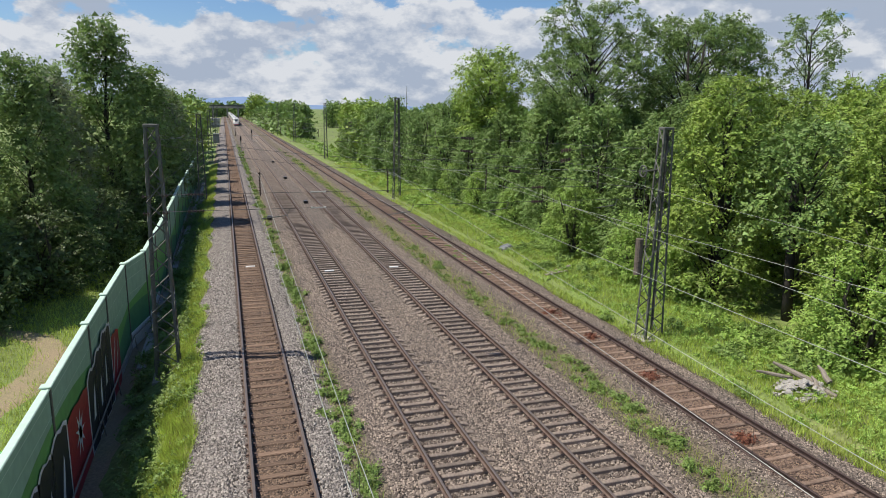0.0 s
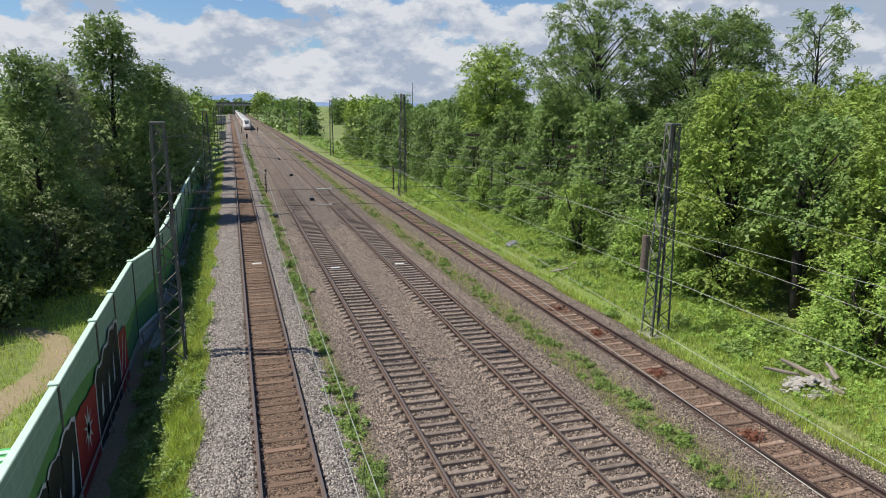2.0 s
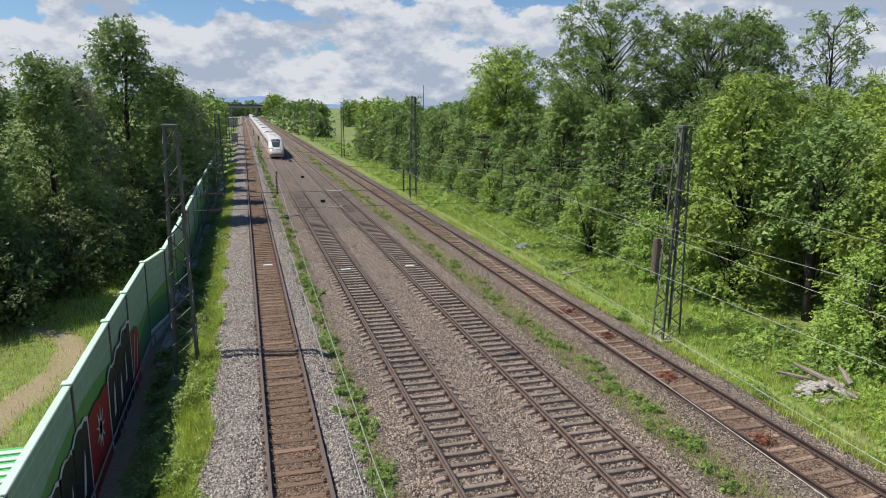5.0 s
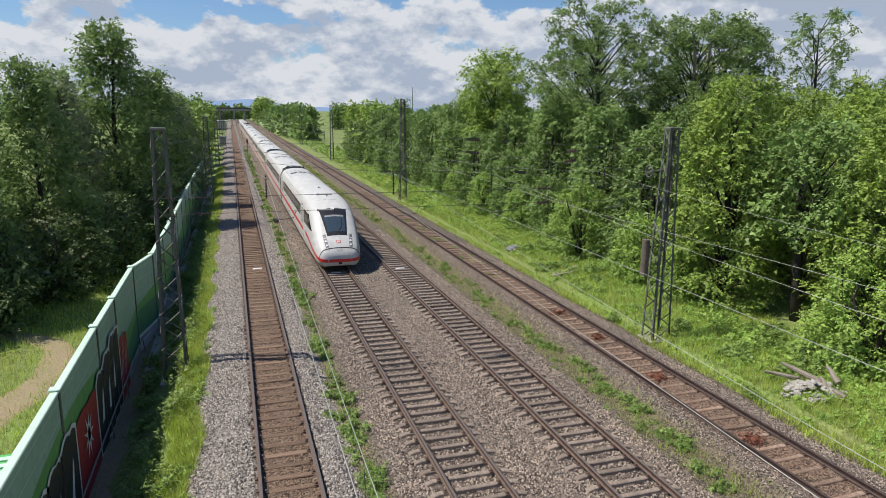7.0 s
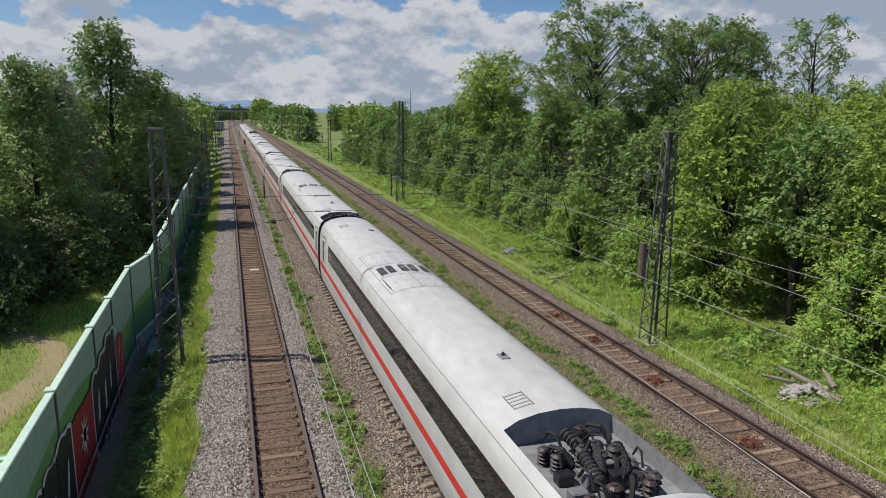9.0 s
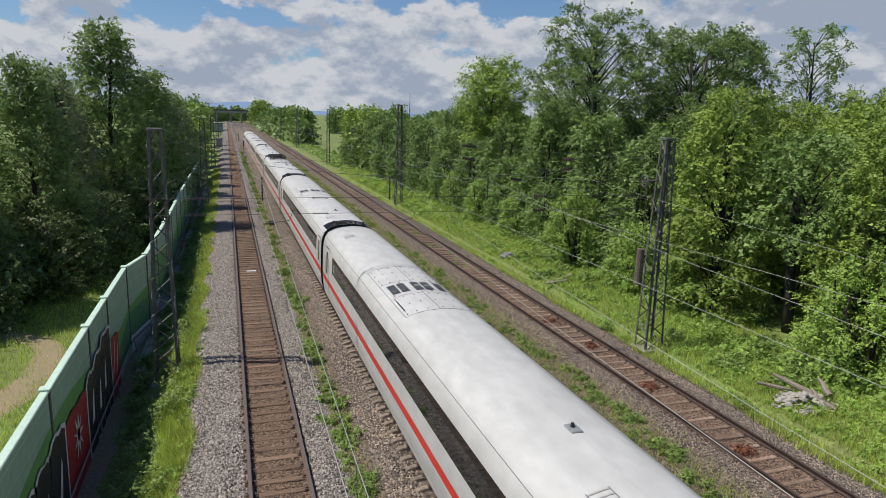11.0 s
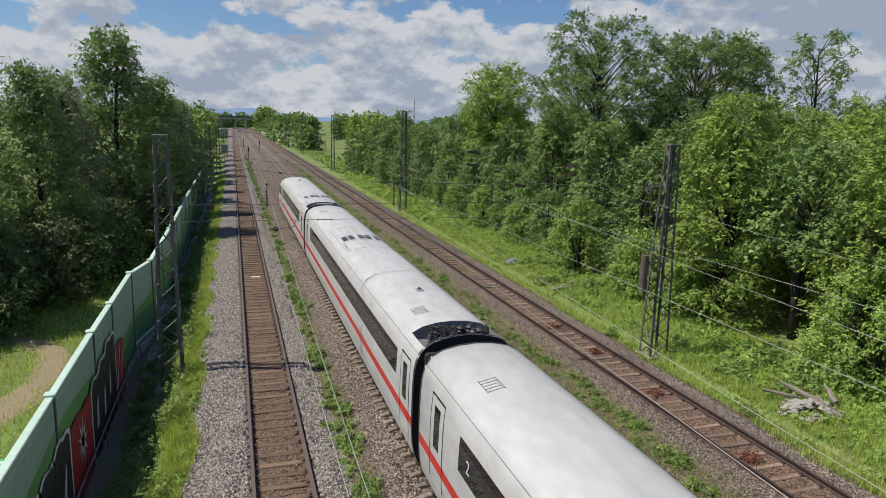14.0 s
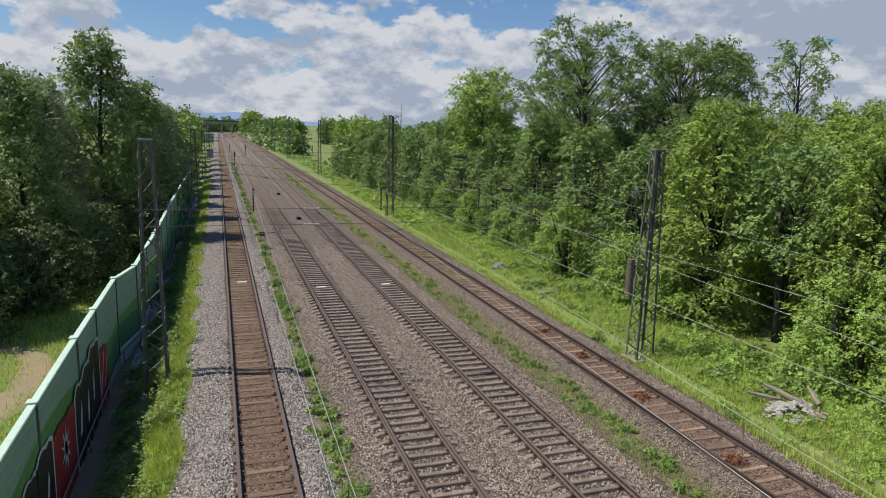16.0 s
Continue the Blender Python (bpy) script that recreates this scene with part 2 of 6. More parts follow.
M = dict(
    ballast=ballast_material(),
    stone=material("ballast_stone", (0.20, 0.163, 0.135), 0.92, vary=0.2, island=0.85, grain=60, bump=0.1, patch=0.3, tint=(0.30, 0.235, 0.185)),
    pale_stone=material("pale_ballast_stone", (0.245, 0.222, 0.20), 0.92, vary=0.2, island=0.8, grain=60, bump=0.1, patch=0.3, tint=(0.25, 0.22, 0.19)),
    brown_stone=material("rusty_ballast_stone", (0.20, 0.138, 0.098), 0.95, vary=0.2, island=0.5, grain=60, bump=0.1, patch=0.4, tint=(0.19, 0.12, 0.08)),
    grass=material("grass_ground", (0.145, 0.205, 0.048), 0.95, vary=0.4, grain=6, bump=0.9, bump_scale=9, tint=(0.17, 0.19, 0.065), patch=0.12),
    blade=material("grass_blade", (0.42, 0.52, 0.095), 0.7, vary=0.2, island=0.45, grain=2, bump=0, tint=(0.50, 0.54, 0.14), patch=0.35, through_light=0.5),
    dirt=material("dirt_path", (0.27, 0.21, 0.13), 0.95, vary=0.25, grain=14, bump=0.7, bump_scale=20, tint=(0.22, 0.21, 0.10), patch=0.8),
    rail=material("rail_steel", (0.13, 0.09, 0.07), 0.6, 0.3, vary=0.25, grain=6, bump=0.1, tint=(0.10, 0.06, 0.045)),
    rail_top=material("rail_running_face", (0.19, 0.155, 0.135), 0.5, 0.5, vary=0.1, grain=4, bump=0, tint=(0.2, 0.16, 0.14)),
    old_rail=material("worn_rail_steel", (0.075, 0.05, 0.043), 0.6, 0.3, vary=0.25, grain=6, bump=0.1),
    wood=material("sleeper_wood", (0.19, 0.128, 0.088), 0.95, vary=0.3, spread=0.3, grain=25, stretch=(0.2, 2, 2), bump=0.6, bump_scale=60, tint=(0.14, 0.09, 0.06)),
    steel_sleeper=material("steel_sleeper", (0.245, 0.198, 0.158), 0.85, vary=0.26, spread=0.22, grain=14, bump=0.3, tint=(0.155, 0.115, 0.09), patch=2.0),
    old_sleeper=material("rusty_sleeper", (0.27, 0.20, 0.15), 0.9, vary=0.3, spread=0.3, grain=14, bump=0.4, tint=(0.19, 0.11, 0.07), patch=1.5),
    mast=material("mast_paint", (0.125, 0.13, 0.115), 0.6, 0.2, vary=0.25, grain=12, bump=0.15, tint=(0.07, 0.06, 0.05)),
    concrete=material("concrete", (0.36, 0.34, 0.31), 0.9, vary=0.2, grain=14, bump=0.3, tint=(0.25, 0.24, 0.21)),
    wire=material("copper_wire", (0.34, 0.35, 0.32), 0.6, 0.2, vary=0.1, bump=0),
    dark_wire=material("dark_cable", (0.06, 0.06, 0.06), 0.6, 0.3, vary=0.1, bump=0),
    insulator=material("brown_insulator", (0.06, 0.04, 0.034), 0.5, vary=0.1, bump=0),
    bark=material("bark", (0.042, 0.036, 0.03), 0.95, vary=0.3, grain=20, stretch=(3, 3, 0.6), bump=0.8, bump_scale=25),
    white_body=material("train_white", (0.52, 0.52, 0.505), 0.50, vary=0.09, grain=3.2, bump=0.03, bump_scale=3, stretch=(1, 0.45, 1), tint=(0.37, 0.37, 0.345), patch=0.7),
    grey_skirt=material("train_skirt", (0.60, 0.60, 0.58), 0.4, vary=0.08, grain=3, bump=0.03, tint=(0.48, 0.46, 0.43)),
    red=material("train_red", (0.62, 0.035, 0.03), 0.35, vary=0.06, bump=0),
    glass=glass_material("tinted_glass", (0.012, 0.013, 0.015)),
    screen_glass=glass_material("windscreen_glass", (0.04, 0.06, 0.08), 0.03),
    black=material("black_panel", (0.018, 0.018, 0.02), 0.35, vary=0.15, bump=0.05),
    rubber=material("rubber", (0.02, 0.02, 0.02), 0.8, vary=0.15, bump=0.1),
    well_dark=material("roof_well_floor", (0.17, 0.175, 0.185), 0.7, vary=0.3, grain=6, bump=0.1),
    porcelain=material("pale_insulator", (0.42, 0.41, 0.38), 0.4, vary=0.1, bump=0),
    dark_coil=material("dark_coil", (0.055, 0.052, 0.055), 0.6, vary=0.25, grain=20, bump=0.1, tint=(0.085, 0.06, 0.05)),
    roof_grey=material("roof_grey", (0.23, 0.24, 0.25), 0.6, vary=0.2, grain=6, bump=0.1),
    seam=material("panel_seam", (0.20, 0.20, 0.20), 0.6, vary=0.1, bump=0),
    bogie=material("bogie", (0.05, 0.045, 0.04), 0.7, 0.3, vary=0.3, bump=0.2),
    lamp=material("lamp_glass", (0.75, 0.78, 0.8), 0.1, vary=0.05, bump=0),
    pale_green=material("pale_green_panel", (0.27, 0.43, 0.31), 0.65, vary=0.1, grain=3, bump=0.1, tint=(0.23, 0.37, 0.26)),
    cap_green=material("panel_cap", (0.52, 0.68, 0.56), 0.6, vary=0.08, grain=4, bump=0.05),
    mid_green=material("mid_green_panel", (0.12, 0.33, 0.09), 0.65, vary=0.1, grain=3, bump=0.1),
    deep_green=material("deep_green_panel", (0.06, 0.20, 0.10), 0.65, vary=0.1, grain=3, bump=0.1),
    bright_green=material("bright_green_panel", (0.10, 0.46, 0.13), 0.6, vary=0.1, bump=0.05),
    spray_black=material("spray_black", (0.016, 0.017, 0.024), 0.6, vary=0.2, bump=0),
    spray_red=material("spray_red", (0.36, 0.022, 0.03), 0.6, vary=0.2, bump=0),
    spray_white=material("spray_white", (0.62, 0.62, 0.64), 0.6, vary=0.15, bump=0),
    timber=material("weathered_timber", (0.25, 0.215, 0.175), 0.9, vary=0.25, grain=20, stretch=(1, 1, 4), bump=0.5),
    rubble=material("rubble", (0.34, 0.325, 0.30), 0.95, vary=0.25, island=0.35, grain=9, bump=0.5, tint=(0.30, 0.26, 0.2)),
    # distance haze is put into the blue base colour of the hills
    hill=material("haze_tinted_hill", (0.16, 0.24, 0.38), 1.0, vary=0.08, grain=0.01, bump=0, patch=0.002, tint=(0.18, 0.26, 0.40)),
    rust=material("rust_heap", (0.22, 0.085, 0.05), 0.95, vary=0.3, island=0.3, grain=20, bump=0.4),
    stack=material("cast_iron_weight", (0.17, 0.14, 0.11), 0.85, 0.1, vary=0.25, grain=14, bump=0.3),
    roof_tile=material("grey_roof", (0.25, 0.25, 0.26), 0.8, vary=0.1, bump=0),
    plaster=material("pale_render", (0.62, 0.62, 0.60), 0.9, vary=0.1, bump=0.05),
)


def foliage(name, color, tint, island=0.22, glow=0.2):
    return material(name, color, 0.5, vary=0.22, island=island, grain=1.2, bump=0, tint=tint, patch=0.45, through_light=glow, spec=0.25, spread=0.12)


LEAF = dict(
    bright=foliage("leaf_bright", (0.273, 0.377, 0.071), (0.180, 0.273, 0.066)),
    tall=foliage("leaf_tall", (0.211, 0.303, 0.096), (0.152, 0.233, 0.081), glow=0.38),
    mid=foliage("leaf_mid", (0.192, 0.289, 0.078), (0.130, 0.211, 0.067)),
    # understorey shade is put into this darker leaf colour
    deep=foliage("leaf_shade_toned", (0.103, 0.146, 0.050), (0.073, 0.110, 0.041), glow=0.15),
    silver=foliage("leaf_silver", (0.284, 0.329, 0.187), (0.202, 0.249, 0.136), glow=0.38),
    weed=foliage("leaf_weed", (0.192, 0.285, 0.072), (0.256, 0.327, 0.098)),
    ivy=foliage("leaf_ivy", (0.285, 0.414, 0.086), (0.189, 0.297, 0.077)),
)

# ---- mesh helpers ----


def mesh_of(name, verts, faces, mats, indices=None, smooth=False):
    me = bpy.data.meshes.new(name)
    me.from_pydata([tuple(v) for v in verts], [], [tuple(f) for f in faces])
    for m in mats if isinstance(mats, (list, tuple)) else [mats]:
        me.materials.append(m)
    if indices is not None:
        me.polygons.foreach_set("material_index", np.asarray(indices, dtype=np.int32))
    if smooth:
        me.polygons.foreach_set("use_smooth", np.ones(len(me.polygons), dtype=bool))
    me.update()
    return me


def fast_mesh(name, verts, faces, mat, smooth=False):
    """A mesh from numpy arrays: verts (n, 3), faces (m, k) with one k."""
    me = bpy.data.meshes.new(name)
    n, (m, k) = len(verts), faces.shape
    me.vertices.add(n)
    me.vertices.foreach_set("co", np.ascontiguousarray(verts, dtype=np.float32).ravel())
    me.loops.add(m * k)
    me.loops.foreach_set("vertex_index", np.ascontiguousarray(faces, dtype=np.int32).ravel())
    me.polygons.add(m)
    me.polygons.foreach_set("loop_start", np.arange(0, m * k, k, dtype=np.int32))
    if smooth:
        me.polygons.foreach_set("use_smooth", np.ones(m, dtype=bool))
    me.materials.append(mat)
    me.update(calc_edges=True)
    return me


class Build:
    """Verts and faces gathered piece by piece into one mesh."""

    def __init__(self):
        self.v, self.f = [], []

    def add(self, verts, faces):
        k = len(self.v)
        self.v += [Vector(p) for p in verts]
        self.f += [tuple(i + k for i in f) for f in faces]
        return self

    def box(self, x0, x1, y0, y1, z0, z1, bevel=0.0):
        b = min(bevel, (x1 - x0) / 3, (y1 - y0) / 3, (z1 - z0) / 3)
        if b <= 0:
            vs = [(x, y, z) for z in (z0, z1) for y in (y0, y1) for x in (x0, x1)]
            return self.add(vs, [(0, 2, 3, 1), (4, 5, 7, 6), (0, 1, 5, 4), (2, 6, 7, 3), (0, 4, 6, 2), (1, 3, 7, 5)])
        rings = []
        for z, i in ((z0, b), (z0 + b, 0), (z1 - b, 0), (z1, b)):
            rings.append([(x0 + i + (b if i == 0 else 0), y0 + i, z), (x1 - i - (b if i == 0 else 0), y0 + i, z), (x1 - i, y0 + i + (b if i == 0 else 0), z), (x1 - i, y1 - i - (b if i == 0 else 0), z),
                          (x1 - i - (b if i == 0 else 0), y1 - i, z), (x0 + i + (b if i == 0 else 0), y1 - i, z), (x0 + i, y1 - i - (b if i == 0 else 0), z), (x0 + i, y0 + i + (b if i == 0 else 0), z)])
        vs = [p for r in rings for p in r]
        fs = [(8 * r + k, 8 * r + (k + 1) % 8, 8 * r + 8 + (k + 1) % 8, 8 * r + 8 + k) for r in range(3) for k in range(8)]
        fs += [tuple(range(7, -1, -1)), tuple(range(24, 32))]
        return self.add(vs, fs)

    def tube(self, points, radii, sides=6, cap=True):
        pts = [Vector(p) for p in points]
        rs = radii if isinstance(radii, (list, tuple)) else [radii] * len(pts)
        rings = []
        for k, p in enumerate(pts):
            d = (pts[min(k + 1, len(pts) - 1)] - pts[max(k - 1, 0)]).normalized()
            a = d.cross(Vector((0, 0, 1)) if abs(d.z) < 0.9 else Vector((1, 0, 0))).normalized()
            c = d.cross(a)
            rings += [p + rs[k] * (math.cos(2 * math.pi * q / sides) * a + math.sin(2 * math.pi * q / sides) * c) for q in range(sides)]
        fs = [(sides * r + q, sides * r + (q + 1) % sides, sides * r + sides + (q + 1) % sides, sides * r + sides + q) for r in range(len(pts) - 1) for q in range(sides)]
        if cap:
            fs += [tuple(range(sides - 1, -1, -1)), tuple(range(sides * (len(pts) - 1), sides * len(pts)))]
        return self.add(rings, fs)

    def prism(self, outline, y0, y1):
        """A closed outline in x, z drawn out along y."""
        n = len(outline)
        vs = [(x, y, z) for y in (y0, y1) for x, z in outline]
        return self.add(vs, [(k, (k + 1) % n, n + (k + 1) % n, n + k) for k in range(n)] + [tuple(range(n - 1, -1, -1)), tuple(range(n, 2 * n))])

    def mesh(self, name, mat, smooth=False):
        me = mesh_of(name, self.v, self.f, mat, smooth=smooth)
        bm = bmesh.new()
        bm.from_mesh(me)
        bmesh.ops.recalc_face_normals(bm, faces=bm.faces)
        bm.to_mesh(me)
        bm.free()
        return me


def thing(name, label, category, group="", kind="", at=(0, 0, 0), rz=0):
    ob = new(name)
    ob.matrix_world = pose(*at, 0, 0, rz)
    ob.empty_display_size = 0.1
    return tagged(ob, label, category, group, kind)


def part(name, shape, mat, parent, label="", smooth=False, at=None):
    """ONE mesh object under a thing or a part; shape is a Build or a mesh."""
    me = shape.mesh(name, mat, smooth) if isinstance(shape, Build) else shape
    ob = new(name, me)
    ob.parent = parent
    if at is not None:
        ob.location = at
    return tagged(ob, label)


def solo(name, shape, mat, label, category, group="", kind="", smooth=False):
    me = shape.mesh(name, mat, smooth) if isinstance(shape, Build) else shape
    return tagged(new(name, me), label, category, group, kind)


rng = np.random.default_rng(7)
TRACKS = {"A": 0.0, "B": 4.65, "C": 8.64, "D": 13.72}
Y_NEAR, Y_FAR = -14.0, 640.0

# ---- ground, ballast, tracks ----
BED = [(-3.1, -0.62), (-2.35, -0.26), (-1.5, -0.15), (-0.9, -0.15), (-0.68, -0.21), (0.68, -0.21), (0.9, -0.15), (1.4, -0.16), (1.75, -0.34), (2.5, -0.36), (3.0, -0.30), (3.45, -0.285), (10.0, -0.285),
       (10.6, -0.33), (11.0, -0.42), (12.0, -0.40), (12.4, -0.20), (12.85, -0.165), (13.1, -0.225), (14.3, -0.225), (14.6, -0.165), (15.0, -0.17), (15.6, -0.36), (16.4, -0.60)]
BX, BZ = [p[0] for p in BED], [p[1] for p in BED]


def bed_height(x):
    return np.interp(x, BX, BZ)


def land(x, y):
    """The height of the ground: level under the line, falling to the foot of the barrier and the meadow behind it."""
    z = -0.35 + 0.10 * np.sin(x * 0.31 + 1.3) * np.cos(y * 0.17) + 0.05 * np.sin(x * 0.9) * np.sin(y * 0.7)
    z = np.where((x > -3.2) & (x < 17.0), -0.62, z)
    low = 1.0 - np.clip((np.asarray(y) - 60.0) / 90.0, 0, 0.8)
    return np.where(x <= -3.2, -0.62 - low * 0.98 * np.clip((-3.2 - x) / 1.9, 0, 1) + 0.04 * np.sin(x * 0.9) * np.sin(y * 0.7), z)


def lay_ground():
    """One sheet to the horizon, finer near the line, a little uneven."""
    xs = np.r_[-2500, -900, -300, -120, np.unique(np.r_[np.arange(-60, 60.1, 1.5), -5.1, -4.7, -4.2, -3.7, -3.25, -3.15, 16.6, 16.98, 17.02, 17.4]), 120, 300, 900, 2500]
    ys = np.r_[-400, -100, -40, np.arange(-20, 120, 1.5), np.arange(120, 400, 10), 500, 700, 1100, 2000, 4900]
    X, Y = np.meshgrid(xs, ys)
    Z = land(X, Y)
    n, m = X.shape
    idx = np.arange(n * m).reshape(n, m)
    faces = np.stack([idx[:-1, :-1], idx[:-1, 1:], idx[1:, 1:], idx[1:, :-1]], -1).reshape(-1, 4)
    solo("ground", fast_mesh("ground", np.stack([X, Y, Z], -1).reshape(-1, 3), faces, M["grass"], True), None,
         "uneven green meadow ground beside the railway", "ground", kind="structure")


def lay_ballast():
    xs = np.arange(-3.1, 16.41, 0.15)
    ys = np.r_[np.arange(Y_NEAR, 60, 0.3), np.arange(60, 200, 4), np.arange(200, 660, 40)]
    X, Y = np.meshgrid(xs, ys)
    Z = bed_height(X) + 0.018 * np.sin(X * 3.1 + Y * 1.7) * np.cos(Y * 2.3 - X) + rng.normal(0, 0.008, X.shape)
    n, m = X.shape
    idx = np.arange(n * m).reshape(n, m)
    faces = np.stack([idx[:-1, :-1], idx[:-1, 1:], idx[1:, 1:], idx[1:, :-1]], -1).reshape(-1, 4)
    solo("ballast_bed", fast_mesh("ballast_bed", np.stack([X, Y, Z], -1).reshape(-1, 3), faces, M["ballast"], True), None,
         "grey-brown crushed stone ballast under the railway tracks", "ballast", kind="structure")


def scatter_stones(name, x0, x1, y0, y1, count, mat, size, seed):
    r = np.random.default_rng(seed)
    x, y = r.uniform(x0, x1, count), y0 + (y1 - y0) * r.random(count) ** 1.25
    s = r.uniform(0.6, 1.25, count) * size
    base = np.array([(1, 0, -0.3), (-1, 0, -0.3), (0, 1, -0.3), (0, -1, -0.3), (0, 0, 1)], float)
    tri = np.array([(0, 2, 4), (2, 1, 4), (1, 3, 4), (3, 0, 4)])
    v = base[None] * r.uniform(0.55, 1.1, (count, 5, 1)) * s[:, None, None] * np.array([1, 1, 1.0])
    a = r.uniform(0, 6.283, count)
    tilt = r.uniform(-0.7, 0.7, count)
    c, sn, ct, st = np.cos(a), np.sin(a), np.cos(tilt), np.sin(tilt)
    vx, vz = v[..., 0] * ct[:, None] - v[..., 2] * st[:, None], v[..., 0] * st[:, None] + v[..., 2] * ct[:, None]
    px = vx * c[:, None] - v[..., 1] * sn[:, None] + x[:, None]
    py = vx * sn[:, None] + v[..., 1] * c[:, None] + y[:, None]
    pz = vz + (bed_height(x) + r.uniform(-0.005, 0.03, count))[:, None]
    faces = (np.arange(count)[:, None, None] * 5 + tri[None]).reshape(-1, 3)
    return solo(name, fast_mesh(name, np.stack([px, py, pz], -1).reshape(-1, 3), faces, mat), None,
                "loose angular ballast stones between the tracks", "ballast stones", kind="stuff")


RAIL = [(-0.062, -0.165), (0.062, -0.165), (0.062, -0.150), (0.012, -0.125), (0.010, -0.055), (0.036, -0.035), (0.036, -0.006), (0.028, 0.0),
        (-0.028, 0.0), (-0.036, -0.006), (-0.036, -0.035), (-0.010, -0.055), (-0.012, -0.125), (-0.062, -0.150)]


def rail_mesh(name, web, top):
    n = len(RAIL)
    me = mesh_of(name, [(x, y, z) for y in (Y_NEAR, Y_FAR) for x, z in RAIL], [(k, (k + 1) % n, n + (k + 1) % n, n + k) for k in range(n)],
                 [web, top], [1 if k in (6, 7, 8) else 0 for k in range(n)])
    return me


def wooden_sleeper():
    return Build().box(-1.3, 1.3, -0.10, 0.10, -0.32, -0.168, 0.018).mesh("sleeper", M["wood"])


def steel_sleeper(mat):
    """A pressed trough, its ends bent down and flared."""
    b, rows = Build(), []
    for x, z, w in ((-1.26, -0.33, 0.13), (-1.20, -0.225, 0.12), (-1.02, -0.180, 0.105), (-0.6, -0.160, 0.10), (0, -0.172, 0.095), (0.6, -0.160, 0.10),
                    (1.02, -0.180, 0.105), (1.20, -0.225, 0.12), (1.26, -0.33, 0.13)):
        rows.append([(x, -w, z - 0.13), (x, -w * 0.8, z - 0.02), (x, -w * 0.6, z), (x, w * 0.6, z), (x, w * 0.8, z - 0.02), (x, w, z - 0.13)])
    vs = [p for r in rows for p in r]
    fs = [(6 * i + k, 6 * i + k + 1, 6 * i + 7 + k, 6 * i + 6 + k) for i in range(len(rows) - 1) for k in range(5)]
    fs += [(0, 1, 2, 3, 4, 5), tuple(6 * (len(rows) - 1) + k for k in (5, 4, 3, 2, 1, 0))]
    return b.add(vs, fs).mesh("sleeper", mat)


def fastener():
    b = Build()
    for x in (-0.7525, 0.7525):
        b.box(x - 0.17, x + 0.17, -0.08, 0.08, -0.172, -0.150, 0.006)
        for d in (-0.105, 0.105):
            b.box(x + d - 0.03, x + d + 0.03, -0.04, 0.04, -0.152, -0.105, 0.01)
    return b.mesh("fastening", M["rail"])


def lay_track(key, label, sleeper, spacing, y_first, web, top, sink=0.0, jitter=0.0):
    x = TRACKS[key]
    t = thing("railway_track", label, "railway track", "parallel tracks", "structure", (x, 0, 0))
    rail = rail_mesh("rail", web, top)
    for side in (-0.7525, 0.7525):
        part("rail", rail, None, t, at=(side, 0, 0))
    clip = fastener()
    r = random.Random(ord(key))
    y, count, rest = y_first, 0, Build()
    near_v, near_f = [v.co.copy() for v in sleeper.vertices], [tuple(p.vertices) for p in sleeper.polygons]
    while y < 420:
        z = -sink * r.random()
        if y < 75:
            ob = part("sleeper", sleeper, None, t, at=(r.uniform(-0.02, 0.02), y + r.uniform(-0.02, 0.02), z))
            ob.rotation_euler = (0, 0, r.uniform(-jitter, jitter))
            part("fastening", clip, None, t, at=(0, y, 0))
        else:
            rest.add([v + Vector((0, y, z)) for v in near_v], near_f)
        y += spacing
    tagged(part("sleeper_row", mesh_of("sleeper_row", rest.v, rest.f, sleeper.materials[0]), None, t), kind="stuff")
    return t


def lay_tracks():
    lay_track("A", "railway track on brown wooden sleepers, dark steel rails", wooden_sleeper(), 0.6, -12.6, M["rail"], M["rail_top"], 0.02, 0.012)
    lay_track("B", "main railway track on pressed steel sleepers, worn rails", steel_sleeper(M["steel_sleeper"]), 0.56, -12.06, M["rail"], M["rail_top"], 0.01, 0.01)
    lay_track("C", "main railway track on pressed steel sleepers in ballast", steel_sleeper(M["steel_sleeper"]), 0.56, -11.86, M["rail"], M["rail_top"], 0.01, 0.01)
    lay_track("D", "rusty side track with half-buried sleepers and weeds", steel_sleeper(M["old_sleeper"]), 0.66, -12.6, M["old_rail"], M["old_rail"], 0.025, 0.03)


# ---- noise barrier ----
WALL = [(-5.55, 1.6), (-5.55, 6.7), (-5.55, 11.8), (-5.57, 16.8), (-5.6, 21.95), (-5.6, 25.4), (-5.6, 30.5), (-5.05, 33.2), (-5.03, 37.9), (-5.0, 42.8), (-5.0, 47.6), (-5.02, 52.6), (-5.05, 57.6),
        (-5.07, 62.6), (-5.08, 67.6), (-5.08, 72.6), (-5.07, 77.6), (-5.05, 82.6), (-5.02, 87.6), (-5.0, 92.6), (-4.98, 98.0)]
W_TOP, W_BASE = 2.42, -1.65


def wave(y, k):
    return (1.0 + 0.55 * math.sin(y * 0.30 + 2.6), -0.05 + 0.45 * math.sin(y * 0.42 + 0.6))[k]


def spray(parent, y0, y1, shape, mat, lift, name):
    """A painted patch on the wall's track side: outline in metres along the panel and up it."""
    pts = [(lift, y, z) for y, z in shape]
    b = Build().add(pts, [tuple(range(len(pts)))])
    return part(name, b, mat, parent)


